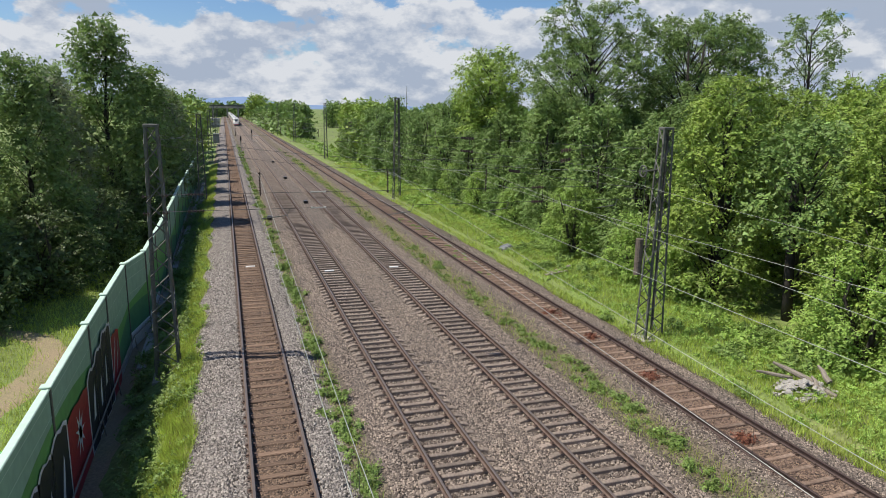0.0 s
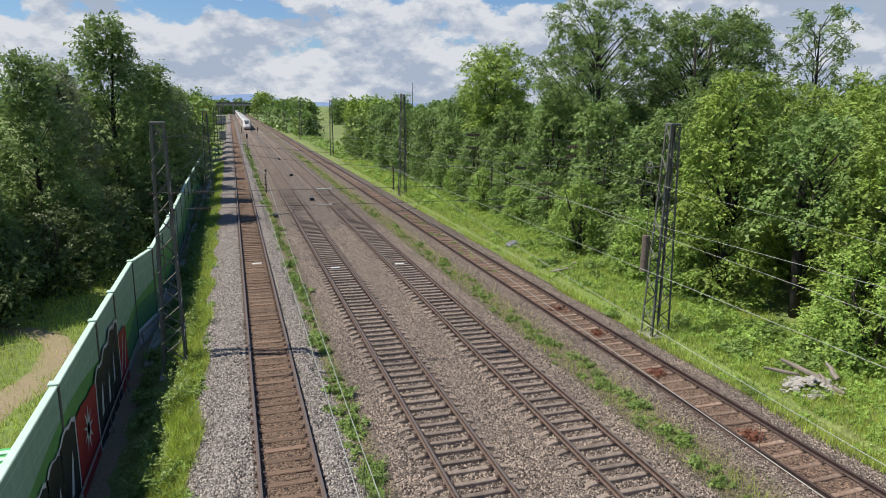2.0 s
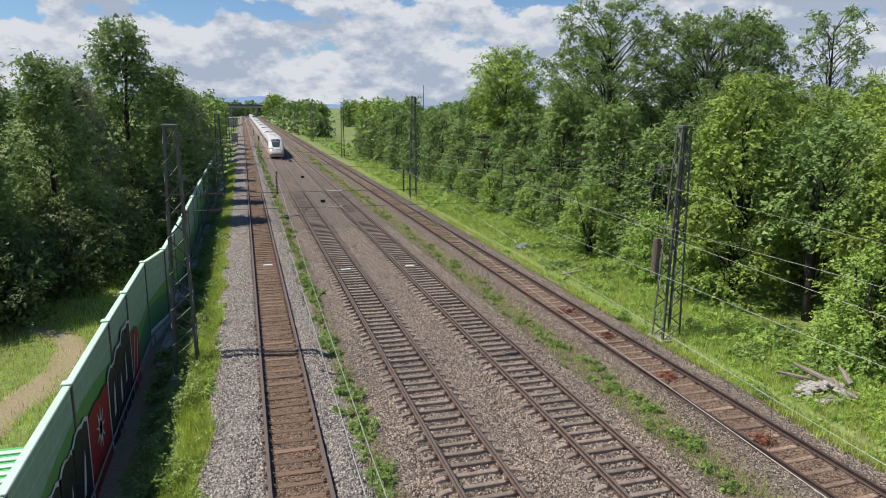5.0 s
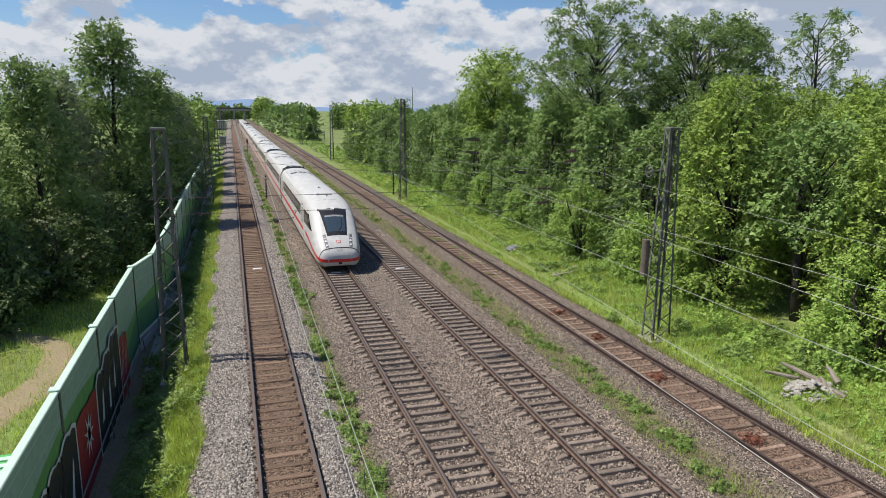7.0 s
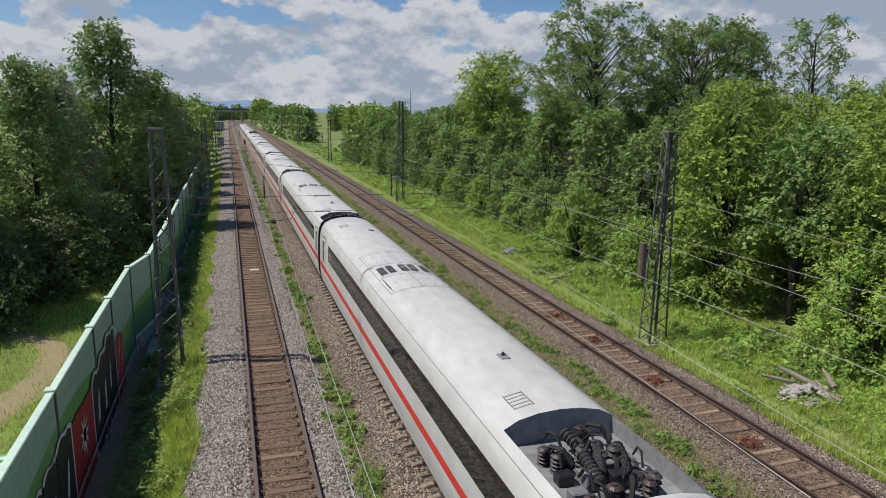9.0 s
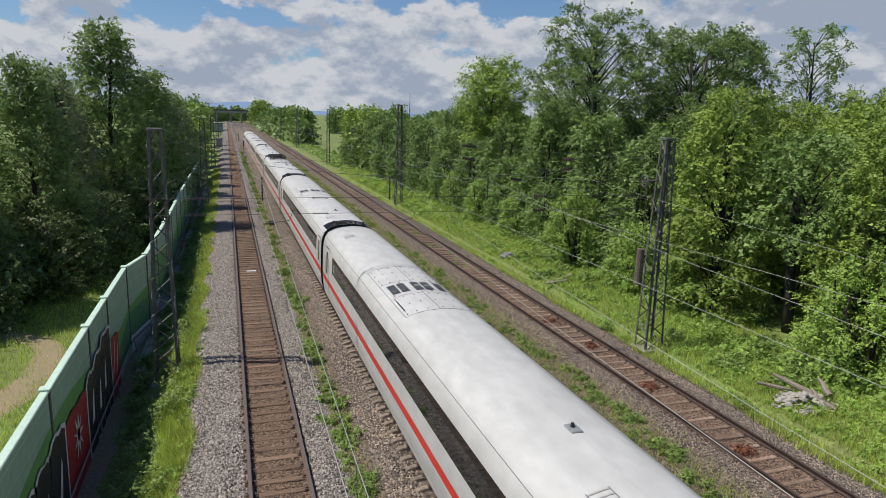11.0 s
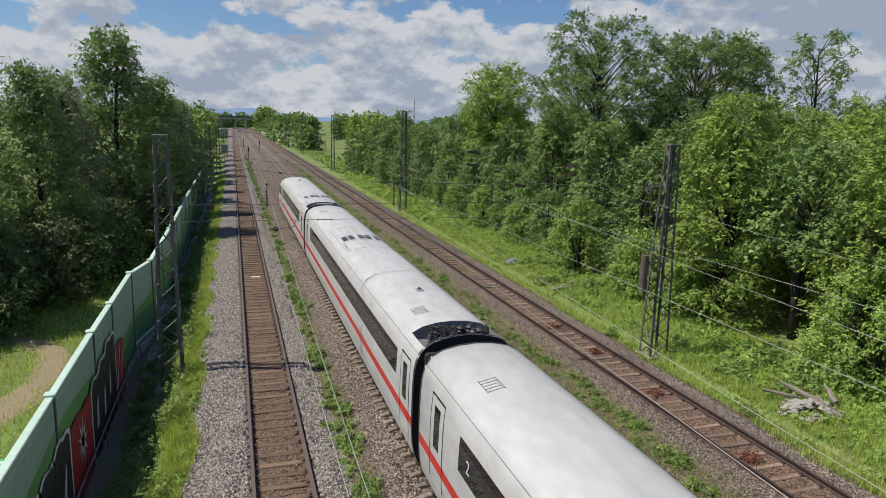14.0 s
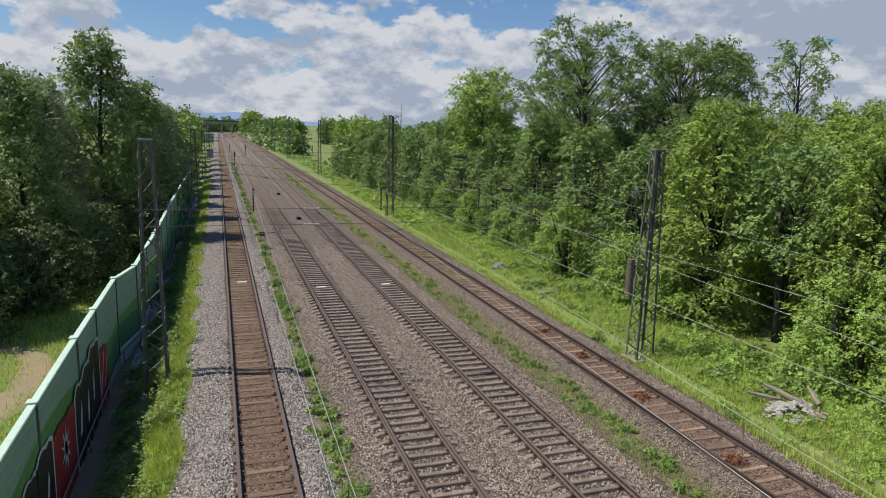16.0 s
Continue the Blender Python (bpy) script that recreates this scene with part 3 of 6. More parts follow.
def build_barrier():
    wall = thing("noise_barrier", "green painted noise barrier with pale cap and graffiti", "noise barrier", kind="structure")
    for k in range(len(WALL) - 1):
        (xa, ya), (xb, yb) = WALL[k], WALL[k + 1]
        d = Vector((xb - xa, yb - ya, 0))
        ln = d.length
        ang = math.degrees(math.atan2(d.y, d.x)) - 90
        panel = part("panel", Build().box(-0.06, 0.06, 0.06, ln - 0.06, W_BASE, W_TOP, 0.01), M["pale_green"], wall, at=(xa, ya, 0))
        panel.rotation_euler = (0, 0, radians(ang))
        # painted waves on the side toward the tracks
        for w, mat, lift in ((0, "mid_green", 0.064), (1, "deep_green", 0.068)):
            if k < 2:
                break
            n = 12
            ys = [0.07 + (ln - 0.14) * i / n for i in range(n + 1)]
            top = [(lift, y, wave(ya + y, w)) for y in ys]
            bot = [(lift, y, W_BASE + 0.5) for y in ys]
            part("painted_wave", Build().add(top + bot, [(i, i + 1, n + 2 + i, n + 1 + i) for i in range(n)]), M[mat], panel)
        part("plinth", Build().box(-0.10, 0.10, 0.04, ln - 0.04, W_BASE - 0.2, W_BASE + (0.85 if k in (6, 7) else 0.5), 0.015), M["plaster"] if k in (6, 7) else M["concrete"], panel)
        part("cap", Build().box(-0.10, 0.10, 0.0, ln, W_TOP + 0.002, W_TOP + 0.06, 0.02), M["cap_green"], panel)
        post = part("post", Build().box(-0.10, 0.10, -0.05, 0.05, W_BASE - 0.2, W_TOP + 0.07, 0.012), M["mast"], wall, at=(xa, ya, 0))
        part("post_cap", Build().box(-0.14, 0.14, -0.13, 0.13, W_TOP + 0.07, W_TOP + 0.12, 0.02), M["cap_green"], post)
        # fine ribs of the panel
        if k < 9:
            ribs = Build()
            for z in (0.0, 0.7, 1.4, 2.1, 2.8, 3.3):
                ribs.box(0.06, 0.0625, 0.07, ln - 0.07, z + W_BASE + 0.55, z + W_BASE + 0.562)
            part("rib", ribs, M["cap_green"], panel)
    rail = Build()
    for k in range(2, 12):
        (xa, ya), (xb, yb) = WALL[k], WALL[k + 1]
        rail.tube([(xa + 0.22, ya, W_BASE + 0.75), (xb + 0.22, yb, W_BASE + 0.75)], 0.03, 6)
        rail.tube([(xa + 0.22, ya, W_BASE + 0.75), (xa + 0.30, ya + 0.05, W_BASE - 0.1)], 0.025, 6)
    part("cable_pipe", rail, M["timber"], wall)
    # graffiti: plain letter-like blocks with pale outlines
    x = -5.505
    art = thing("graffiti", "black red and white graffiti blocks sprayed on the barrier", "graffiti", at=(x, 0, 0))
    zb = W_BASE + 0.02
    r = random.Random(5)

    def block(y0, y1, z1, mat, lift, name, lean=0.0, low=0.0):
        w, q = y1 - y0, zb + low
        ys = [(y0, q + 0.1), (y0 - 0.04, (q + z1) / 2), (y0 + lean * 0.4, z1 - 0.22), (y0 + lean + 0.15 * w, z1 - 0.04), (y0 + lean + 0.35 * w, z1), (y0 + lean + 0.55 * w, z1 - r.uniform(0.05, 0.12)),
              (y0 + lean + 0.75 * w, z1 - 0.05), (y1 + lean * 0.6, z1 - 0.2), (y1 + 0.05, (q + z1) / 2), (y1, q)]
        spray(art, y0, y1, ys, M[mat], lift, name)

    block(17.7, 20.9, 1.0, "spray_red", 0.036, "red_ground")
    block(25.0, 26.9, 0.85, "spray_red", 0.036, "red_ground")
    block(10.8, 13.3, 0.7, "spray_red", 0.036, "red_ground")
    for y0, y1, z1 in ((13.2, 14.8, 0.95), (14.9, 16.1, 1.0), (16.2, 17.7, 1.15), (20.75, 21.9, 1.1), (22.0, 23.2, 1.3), (23.3, 24.2, 1.55), (24.3, 25.0, 1.5)):
        block(y0 - 0.13, y1 + 0.13, z1 + 0.10, "spray_white", 0.040, "outline", 0.15)
        block(y0, y1, z1, "spray_black", 0.044, "letter_block", 0.15, 0.07)
    for y0, z0, y1, z1, w in ((14.0, -0.7, 14.5, 0.3, 0.14), (15.4, -0.9, 15.7, 0.2, 0.10), (16.7, -0.8, 17.1, 0.4, 0.12), (21.2, -0.6, 21.5, 0.5, 0.14), (22.5, -0.7, 22.7, 0.4, 0.12), (23.6, -0.4, 23.8, 0.7, 0.10), (13.5, -1.2, 13.9, -0.7, 0.12)):
        spray(art, 0, 0, [(y0, z0), (y0 + 2.6 * w, z0 + 0.05), (y1 + 1.4 * w, z1 - 0.25), (y1 + w, z1), (y1 - 0.5 * w, z1 - 0.4)], M["spray_white"], 0.048, "highlight")
    for a in range(9):
        c, s = math.cos(a * 0.698), math.sin(a * 0.698)
        spray(art, 0, 0, [(19.25 + 0.16 * s, 0.02 - 0.10 * c), (19.25 + 0.62 * c, 0.02 + 0.72 * s), (19.25 - 0.16 * s, 0.02 + 0.10 * c)], M["spray_white"], 0.046, "star_ray")
    for k in range(7):
        y, z = 25.2 + 0.2 * k, -0.9 + 0.32 * ((k * 5) % 4)
        spray(art, 0, 0, [(y, z), (y + 0.12, z + 0.1), (y + 0.3, z + 0.6), (y + 0.1, z + 0.4)], M["spray_white"], 0.046, "scribble")


# ---- masts and wires ----


def angle_bar(b, p, q, u, v, wide, thick):
    """A rolled steel angle from p to q, its two flanges along u and v."""
    u, v = Vector(u), Vector(v)
    ring = [u * 0, u * wide, u * wide + v * thick, (u + v) * thick, u * thick + v * wide, v * wide]
    b.add([p + o for o in ring] + [q + o for o in ring], [(k, (k + 1) % 6, 6 + (k + 1) % 6, 6 + k) for k in range(6)] + [(5, 4, 3, 2, 1, 0), (6, 7, 8, 9, 10, 11)])


def lattice(b, x, y, z0, z1, w0, w1, d0, d1, bays, leg=0.09, brace=0.026):
    """Four tapering angle legs with zigzag bracing on all sides."""
    def corner(k, f):
        w, d = w0 + (w1 - w0) * f, d0 + (d1 - d0) * f
        return Vector((x + (-w, w, w, -w)[k], y + (-d, -d, d, d)[k], z0 + (z1 - z0) * f))
    for k in range(4):
        angle_bar(b, corner(k, 0), corner(k, 1), ((1, -1, -1, 1)[k], 0, 0), (0, (1, 1, -1, -1)[k], 0), leg, 0.014)
    for k in range(4):
        for i in range(bays):
            f0, f1 = i / bays, (i + 1) / bays
            a, c = (k, (k + 1) % 4) if i % 2 == 0 else ((k + 1) % 4, k)
            b.tube([corner(a, f0), corner(c, f1)], brace, 4)


def lattice_mast(x, y, height, label, wide=0.62, deep=0.42, base=-0.5):
    mast = thing("catenary_mast", label, "catenary mast", "catenary masts", at=(x, y, base))
    height -= base
    b = Build()
    lattice(b, 0, 0, -0.1, height, wide, 0.24, deep, 0.20, 14)
    part("lattice", b, M["mast"], mast)
    part("head_plate", Build().box(-0.26, 0.26, -0.22, 0.22, height - 0.10, height + 0.02, 0.02), M["mast"], mast)
    part("foundation", Build().box(-wide - 0.12, wide + 0.12, -deep - 0.12, deep + 0.12, -1.0, -0.02, 0.03), M["concrete"], mast)
    return mast


def insulator_string(parent, a, b, n=7, r=0.07):
    a, b = Vector(a), Vector(b)
    s = Build()
    s.tube([a, b], 0.02, 5)
    for k in range(n):
        p, q = a.lerp(b, (k + 0.3) / n), a.lerp(b, (k + 0.6) / n)
        s.tube([p, q], [r, r * 0.55], 8)
    return part("insulator", s, M["insulator"], parent)


def wire_run(points, radius, sides=4):
    b = Build()
    b.tube(points, radius, sides, cap=False)
    return b


SPANS = [-38.0, 23.2, 72.0, 130.0, 190.0, 250.0, 310.0]


def overhead_line(key, label):
    x = TRACKS[key]
    line = thing("overhead_line", label, "overhead line", "overhead lines")
    shift = {"A": (-0.2, 0.15, -0.2, 0.2, -0.2, 0.2, -0.2), "B": (-1.6, 0.85, -0.25, 0.25, -0.25, 0.25, -0.2), "C": (-0.3, 0.22, -0.25, 0.25, -0.25, 0.25, -0.2),
             "D": (0.9, -0.8, 0.25, -0.25, 0.25, -0.25, 0.2)}[key]
    contact, carrier, drops = [], [], Build()
    for s in range(len(SPANS) - 1):
        y0, y1 = SPANS[s], SPANS[s + 1]
        for i in range(10):
            f = i / 10
            y = y0 + (y1 - y0) * f
            stag = shift[s] * (1 - f) + shift[s + 1] * f
            sag = 7.1 - 1.0 * 4 * f * (1 - f)
            contact.append((x + stag, y, 5.5))
            carrier.append((x + stag * 0.4, y, sag))
            if i in (1, 3, 5, 7, 9):
                drops.tube([(x + stag, y, 5.5), (x + stag * 0.4, y, sag)], 0.003, 4)
    part("contact_wire", wire_run(contact, 0.0065), M["wire"], line)
    part("messenger_wire", wire_run(carrier, 0.0045), M["wire"], line)
    tagged(part("dropper", drops, M["dark_wire"], line), kind="stuff")
    return line


def head_span(y, xl, xr):
    """Cross wires from mast to mast that carry the lines of all tracks."""
    span = thing("head_span", "cross-span wires with insulators between two lattice masts", "cross span", "cross spans")
    for top, low in ((8.5, 7.6), (8.2, 7.2)):
        rope = [(xl + (xr - xl) * k / 16, y, top - (top - low) * 4 * (k / 16) * (1 - k / 16)) for k in range(17)]
        part("upper_rope", wire_run(rope, 0.006), M["dark_wire"], span)
        insulator_string(span, (12.0, y, low + 0.32), (12.45, y, low + 0.38), 4, 0.09)
    for z in (6.45, 5.87):
        part("cross_wire", wire_run([(xl, y, z), (xr, y, z)], 0.008), M["dark_wire"], span)
        ins = part("white_insulator", Build().tube([(1.85, y, z), (1.95, y, z), (2.1, y, z), (2.3, y, z), (2.4, y, z)], [0.045, 0.025, 0.03, 0.025, 0.045], 8), M["porcelain"], span)
        for x in (-2.35, 10.75):
            insulator_string(span, (x, y, z), (x + 0.55, y, z), 5)
        for x in (xl - 0.35, xl + 0.25):
            insulator_string(span, (x, y - 0.3, z), (x + 0.22, y - 0.3, z), 2, 0.08)
    for a in TRACKS.values():
        insulator_string(span, (a + 0.08, y, 7.2), (a + 0.08, y, 6.35), 7, 0.06)
        part("registration_arm", Build().tube([(a + 1.1, y, 5.87), (a + 1.0, y, 5.62), (a + 0.1, y, 5.52)], 0.018, 5), M["mast"], span)


def build_masts():
    lattice_mast(-3.55, 25.4, 8.75, "dark lattice catenary mast beside the green noise barrier", 0.46, 0.40, -0.95)
    r1 = lattice_mast(17.0, 23.2, 8.9, "dark lattice tensioning mast with pulley and weights", 0.47, 0.42)
    ring = Build()
    for k in range(18):
        a, c = k / 18 * 6.2832, (k + 1) / 18 * 6.2832
        ring.tube([(-1.0, 0.24 * math.cos(a), 7.55 + 0.24 * math.sin(a)), (-1.0, 0.24 * math.cos(c), 7.55 + 0.24 * math.sin(c))], 0.035, 5)
    for k in range(3):
        a = k * 1.047
        ring.tube([(-1.0, 0.24 * math.cos(a), 7.55 + 0.24 * math.sin(a)), (-1.0, -0.24 * math.cos(a), 7.55 - 0.24 * math.sin(a))], 0.015, 4)
    ring.tube([(-1.0, 0, 7.55), (-0.3, 0, 7.6)], 0.04, 5)
    part("pulley_wheel", ring, M["mast"], r1, "round tensioning pulley")
    for k in range(14):
        w = Build().tube([(-0.95, -0.1, 3.0 + 0.115 * k), (-0.95, -0.1, 3.105 + 0.115 * k)], 0.17, 12)
        part("counterweight", w, M["stack"], r1)
    part("weight_rope", Build().tube([(-0.95, -0.1, 4.6), (-0.98, -0.2, 7.5)], 0.014, 4), M["dark_wire"], r1)
    lattice_mast(17.3, 71.0, 10.7, "slender dark lattice catenary mast before the shrubs", 0.42, 0.35)
    lattice_mast(-3.55, 73.5, 8.6, "dark lattice catenary mast at the end of the barrier", 0.42, 0.35)
    for k, y in enumerate((130.0, 190.0, 250.0, 310.0)):
        lattice_mast(17.9, y, 10.4, "distant lattice catenary mast on the grass verge", 0.36, 0.3)
        lattice_mast(-3.6, y - 4, 8.6 + 1.2 * (k % 2), "distant lattice catenary mast beside the track", 0.36, 0.3)
    for key, label in (("A", "thin overhead contact line above the wooden-sleeper track"), ("B", "thin overhead contact line above the main track"),
                       ("C", "thin overhead contact line above the second main track"), ("D", "thin overhead contact line above the side track")):
        overhead_line(key, label)
    head_span(23.2, -3.4, 16.4)
    head_span(72.0, -3.4, 17.2)
    head_span(130.0, -3.5, 17.8)
    head_span(190.0, -3.5, 17.8)
    anchor = thing("anchor_wire", "pair of tension wires running to the pulley mast", "tension wire")
    for z0, x1, y1, z1 in ((7.1, 8.8, 130, 6.9), (8.05, 9.0, 130, 7.3), (6.4, 13.8, 95, 5.6)):
        a, e = Vector((15.5, 22.4, z0)), Vector((x1, y1, z1))
        part("tension_wire", wire_run([a.lerp(e, k / 12) - Vector((0, 0, 0.5 * 4 * (k / 12) * (1 - k / 12))) for k in range(13)], 0.008), M["dark_wire"], anchor)
        p, q = a.lerp(e, 0.16), a.lerp(e, 0.18)
        insulator_string(anchor, p - Vector((0, 0, 0.26)), q - Vector((0, 0, 0.29)), 5, 0.10)
    for k, (y0, x, y1) in enumerate(((24.1, -3.42, 73.5), (73.5, -3.55, 126.0))):
        for z in (8.3, 6.7, 6.0):
            feed = solo("feeder_wire", wire_run([(x + 0.05, y0 + (y1 - y0) * i / 10, z - 0.7 * 4 * (i / 10) * (1 - i / 10)) for i in range(11)], 0.009), M["dark_wire"],
                        "sagging feeder wire along the mast row", "wire", "feeder wires")


def signal_post(x, y, h, label):
    p = thing("signal_post", label, "signal", at=(x, y, -0.4))
    part("pole", Build().tube([(0, 0, 0), (0, 0, h + 0.4)], 0.07, 8), M["mast"], p)
    part("signal_head", Build().box(-0.18, 0.18, -0.12, 0.12, h - 0.5, h + 0.45, 0.03), M["black"], p)
    part("hood", Build().box(-0.12, 0.12, -0.30, -0.12, h + 0.05, h + 0.12, 0.02), M["black"], p)
    part("base", Build().box(-0.2, 0.2, -0.2, 0.2, -0.15, 0.25, 0.02), M["concrete"], p)

# ---- plants ----


def unit(v):
    return v / (np.linalg.norm(v, axis=-1, keepdims=True) + 1e-9)


def leaf_cloud(name, centres, radii, counts, size, mat, seed, flat=0.8, shell=0.5, ragged=0.55, droop=0.25, per=9):
    """Leafy sprays in clumps: each spray is a short arching twig with leaves to both sides that share its tilt."""
    r = np.random.default_rng(seed)
    cs, ns = [], []
    for c, rad, n in zip(centres, radii, counts):
        n = max(2, n // per)
        d = unit(r.normal(size=(n, 3)))
        s = r.random(n) ** shell
        # lumps on the skin, so that the outline is uneven
        s *= 1 + 0.28 * np.sin(d[:, 0] * 5 + c[0] * 3) * np.sin(d[:, 2] * 6 + c[2] * 2) + r.normal(0, 0.12, n)
        cs.append(np.asarray(c) + d * s[:, None] * np.array([rad, rad, rad * flat]))
        ns.append(d)
    p, d = np.concatenate(cs), np.concatenate(ns)
    n = len(p)
    axis = unit(d * np.array([1, 1, 0.5]) + r.normal(0, 0.45, (n, 3)) - np.array([0, 0, droop]))
    nrm = d * 0.8 + r.normal(0, ragged * 0.6, (n, 3)) + np.array([0, 0, 0.55])
    nrm = unit(nrm - axis * np.sum(nrm * axis, axis=1, keepdims=True))
    side = np.cross(axis, nrm)
    long = size * r.uniform(2.6, 5.2, n)
    k = np.arange(per)
    f = (k / max(1, per - 1) - 0.5)[None, :] + r.normal(0, 0.05, (n, per))
    sign = np.where(k % 2 == 0, 1.0, -1.0)[None, :, None]
    A, S, U = axis[:, None, :], side[:, None, :], nrm[:, None, :]
    at = p[:, None, :] + A * (f * long[:, None])[..., None] - np.array([0, 0, 1.0]) * (0.35 * f * f * long[:, None])[..., None] + r.normal(0, 0.12, (n, per, 3)) * size
    t = unit(A * 0.55 + S * sign + r.normal(0, 0.28, (n, per, 3)))
    un = unit(U + r.normal(0, 0.28, (n, per, 3)))
    b = np.cross(un, t)
    L = size * r.uniform(0.7, 1.3, (n, per, 1))
    W = L * r.uniform(0.30, 0.46, (n, per, 1))
    m = at + t * L * 0.12
    v = np.stack([m + b * W * 1.12, m - b * W * 1.12 + un * L * 0.08, at + t * L * 1.05 - un * L * 0.10], 2).reshape(-1, 3)
    return fast_mesh(name, v, np.arange(n * per * 3).reshape(-1, 3), mat)


def limbs(b, base, tips, radius, r, lean=0.25):
    """Tapered crooked limbs from points up the trunk to the clump centres."""
    for tip in tips:
        tip = Vector(tip)
        away = math.hypot(tip.x, tip.y)
        start = base + Vector((tip.x * 0.06, tip.y * 0.06, max(0.3, tip.z * 0.30, tip.z - away * r.uniform(0.7, 1.1) - 0.4)))
        mid = start.lerp(tip, 0.5) + Vector((r.uniform(-lean, lean), r.uniform(-lean, lean), r.uniform(0.0, 0.5)))
        q = start.lerp(tip, 0.8) + Vector((r.uniform(-lean, lean), r.uniform(-lean, lean), 0.1))
        b.tube([start, mid, q, tip], [radius, radius * 0.6, radius * 0.35, radius * 0.12], 5)
        for k in range(2):
            e = tip + Vector((r.uniform(-1, 1), r.uniform(-1, 1), r.uniform(-0.2, 0.9)))
            b.tube([q, q.lerp(e, 0.6) + Vector((0, 0, 0.1)), e], [radius * 0.3, radius * 0.2, radius * 0.06], 4)


def make_tree(name, label, seed, height, spread, crown_from, clumps, leaves, size, mat, rad=(0.9, 1.7), trunk=0.22, flat=0.8, trunk_tops=1, shell=0.5, ragged=0.55, twig=0.30, form="round", droop=0.25, inner=0.10):
    """A trunk with limbs and a crown of leaf clumps that starts at crown_from of the height."""
    r = random.Random(seed)
    tree = thing(name, label, "tree" if "tree" in name else "shrub")
    tips, rads = [], []
    for k in range(clumps):
        f = (k + r.random()) / clumps
        z = height * (crown_from + (0.97 - crown_from) * f)
        g = (z / height - crown_from) / (1 - crown_from)
        width = spread * ((0.75 + 0.5 * g) if g < 0.35 else (1.02 - 0.85 * (g - 0.35) ** 1.5))
        if form == "column":
            width = spread * (0.86 + 0.12 * math.sin(5 * g)) * math.sqrt(max(0.03, 1 - max(0.0, (g - 0.62) / 0.40) ** 2))
        elif form == "cone":
            width = spread * (1.02 - 0.80 * g ** 1.4)
        a = k * 2.399 + r.uniform(-0.5, 0.5)
        q = width * r.uniform(0.2, 1.0) ** (0.3 if form == "column" else 0.6)
        tips.append((q * math.cos(a), q * math.sin(a), z))
        rads.append(r.uniform(*rad) * (1.15 - 0.35 * g))
    total = sum(x * x for x in rads)
    counts = [max(20, int(leaves * x * x / total)) for x in rads]
    b = Build()
    for k in range(trunk_tops):
        ox, oy = (r.uniform(-0.6, 0.6), r.uniform(-0.6, 0.6)) if trunk_tops > 1 else (0, 0)
        pts = [(ox * 0.3, oy * 0.3, -0.4), (ox + r.uniform(-0.15, 0.15), oy, height * 0.25), (ox * 2 + r.uniform(-0.4, 0.4), oy * 2 + r.uniform(-0.3, 0.3), height * 0.55),
               (ox * 3 + r.uniform(-0.5, 0.5), oy * 3, height * 0.9)]
        b.tube(pts, [trunk * 1.25, trunk, trunk * 0.7, trunk * 0.15], 8)
    limbs(b, Vector((0, 0, 0)), tips[::2], trunk * twig, r)
    part("trunk", b, M["bark"], tree, smooth=True)
    part("crown", leaf_cloud("crown", tips, rads, counts, size, mat, seed, flat, shell, ragged, droop), None, tree)
    if inner:
        part("inner_crown", leaf_cloud("inner_crown", tips, [0.5 * x for x in rads], [max(6, int(x * inner)) for x in counts], size * 1.9, mat, seed + 50, flat, 0.4, ragged, droop, 3), None, tree)
    return tree


def place(proto, spots, label=""):
    """The first spot takes the tree itself, the others take copies, each turned and scaled its own way."""
    for k, (x, y, s, rz) in enumerate(spots):
        m = pose(x, y, float(land(np.array(x), np.array(y))) + 0.02, 0, 0, rz) @ Matrix.Diagonal((s, s, s * (0.94 + 0.13 * ((k * 37) % 10) / 10), 1))
        if k == 0:
            first = m
            continue
        copy_thing(proto, m)
    proto.matrix_basis = first


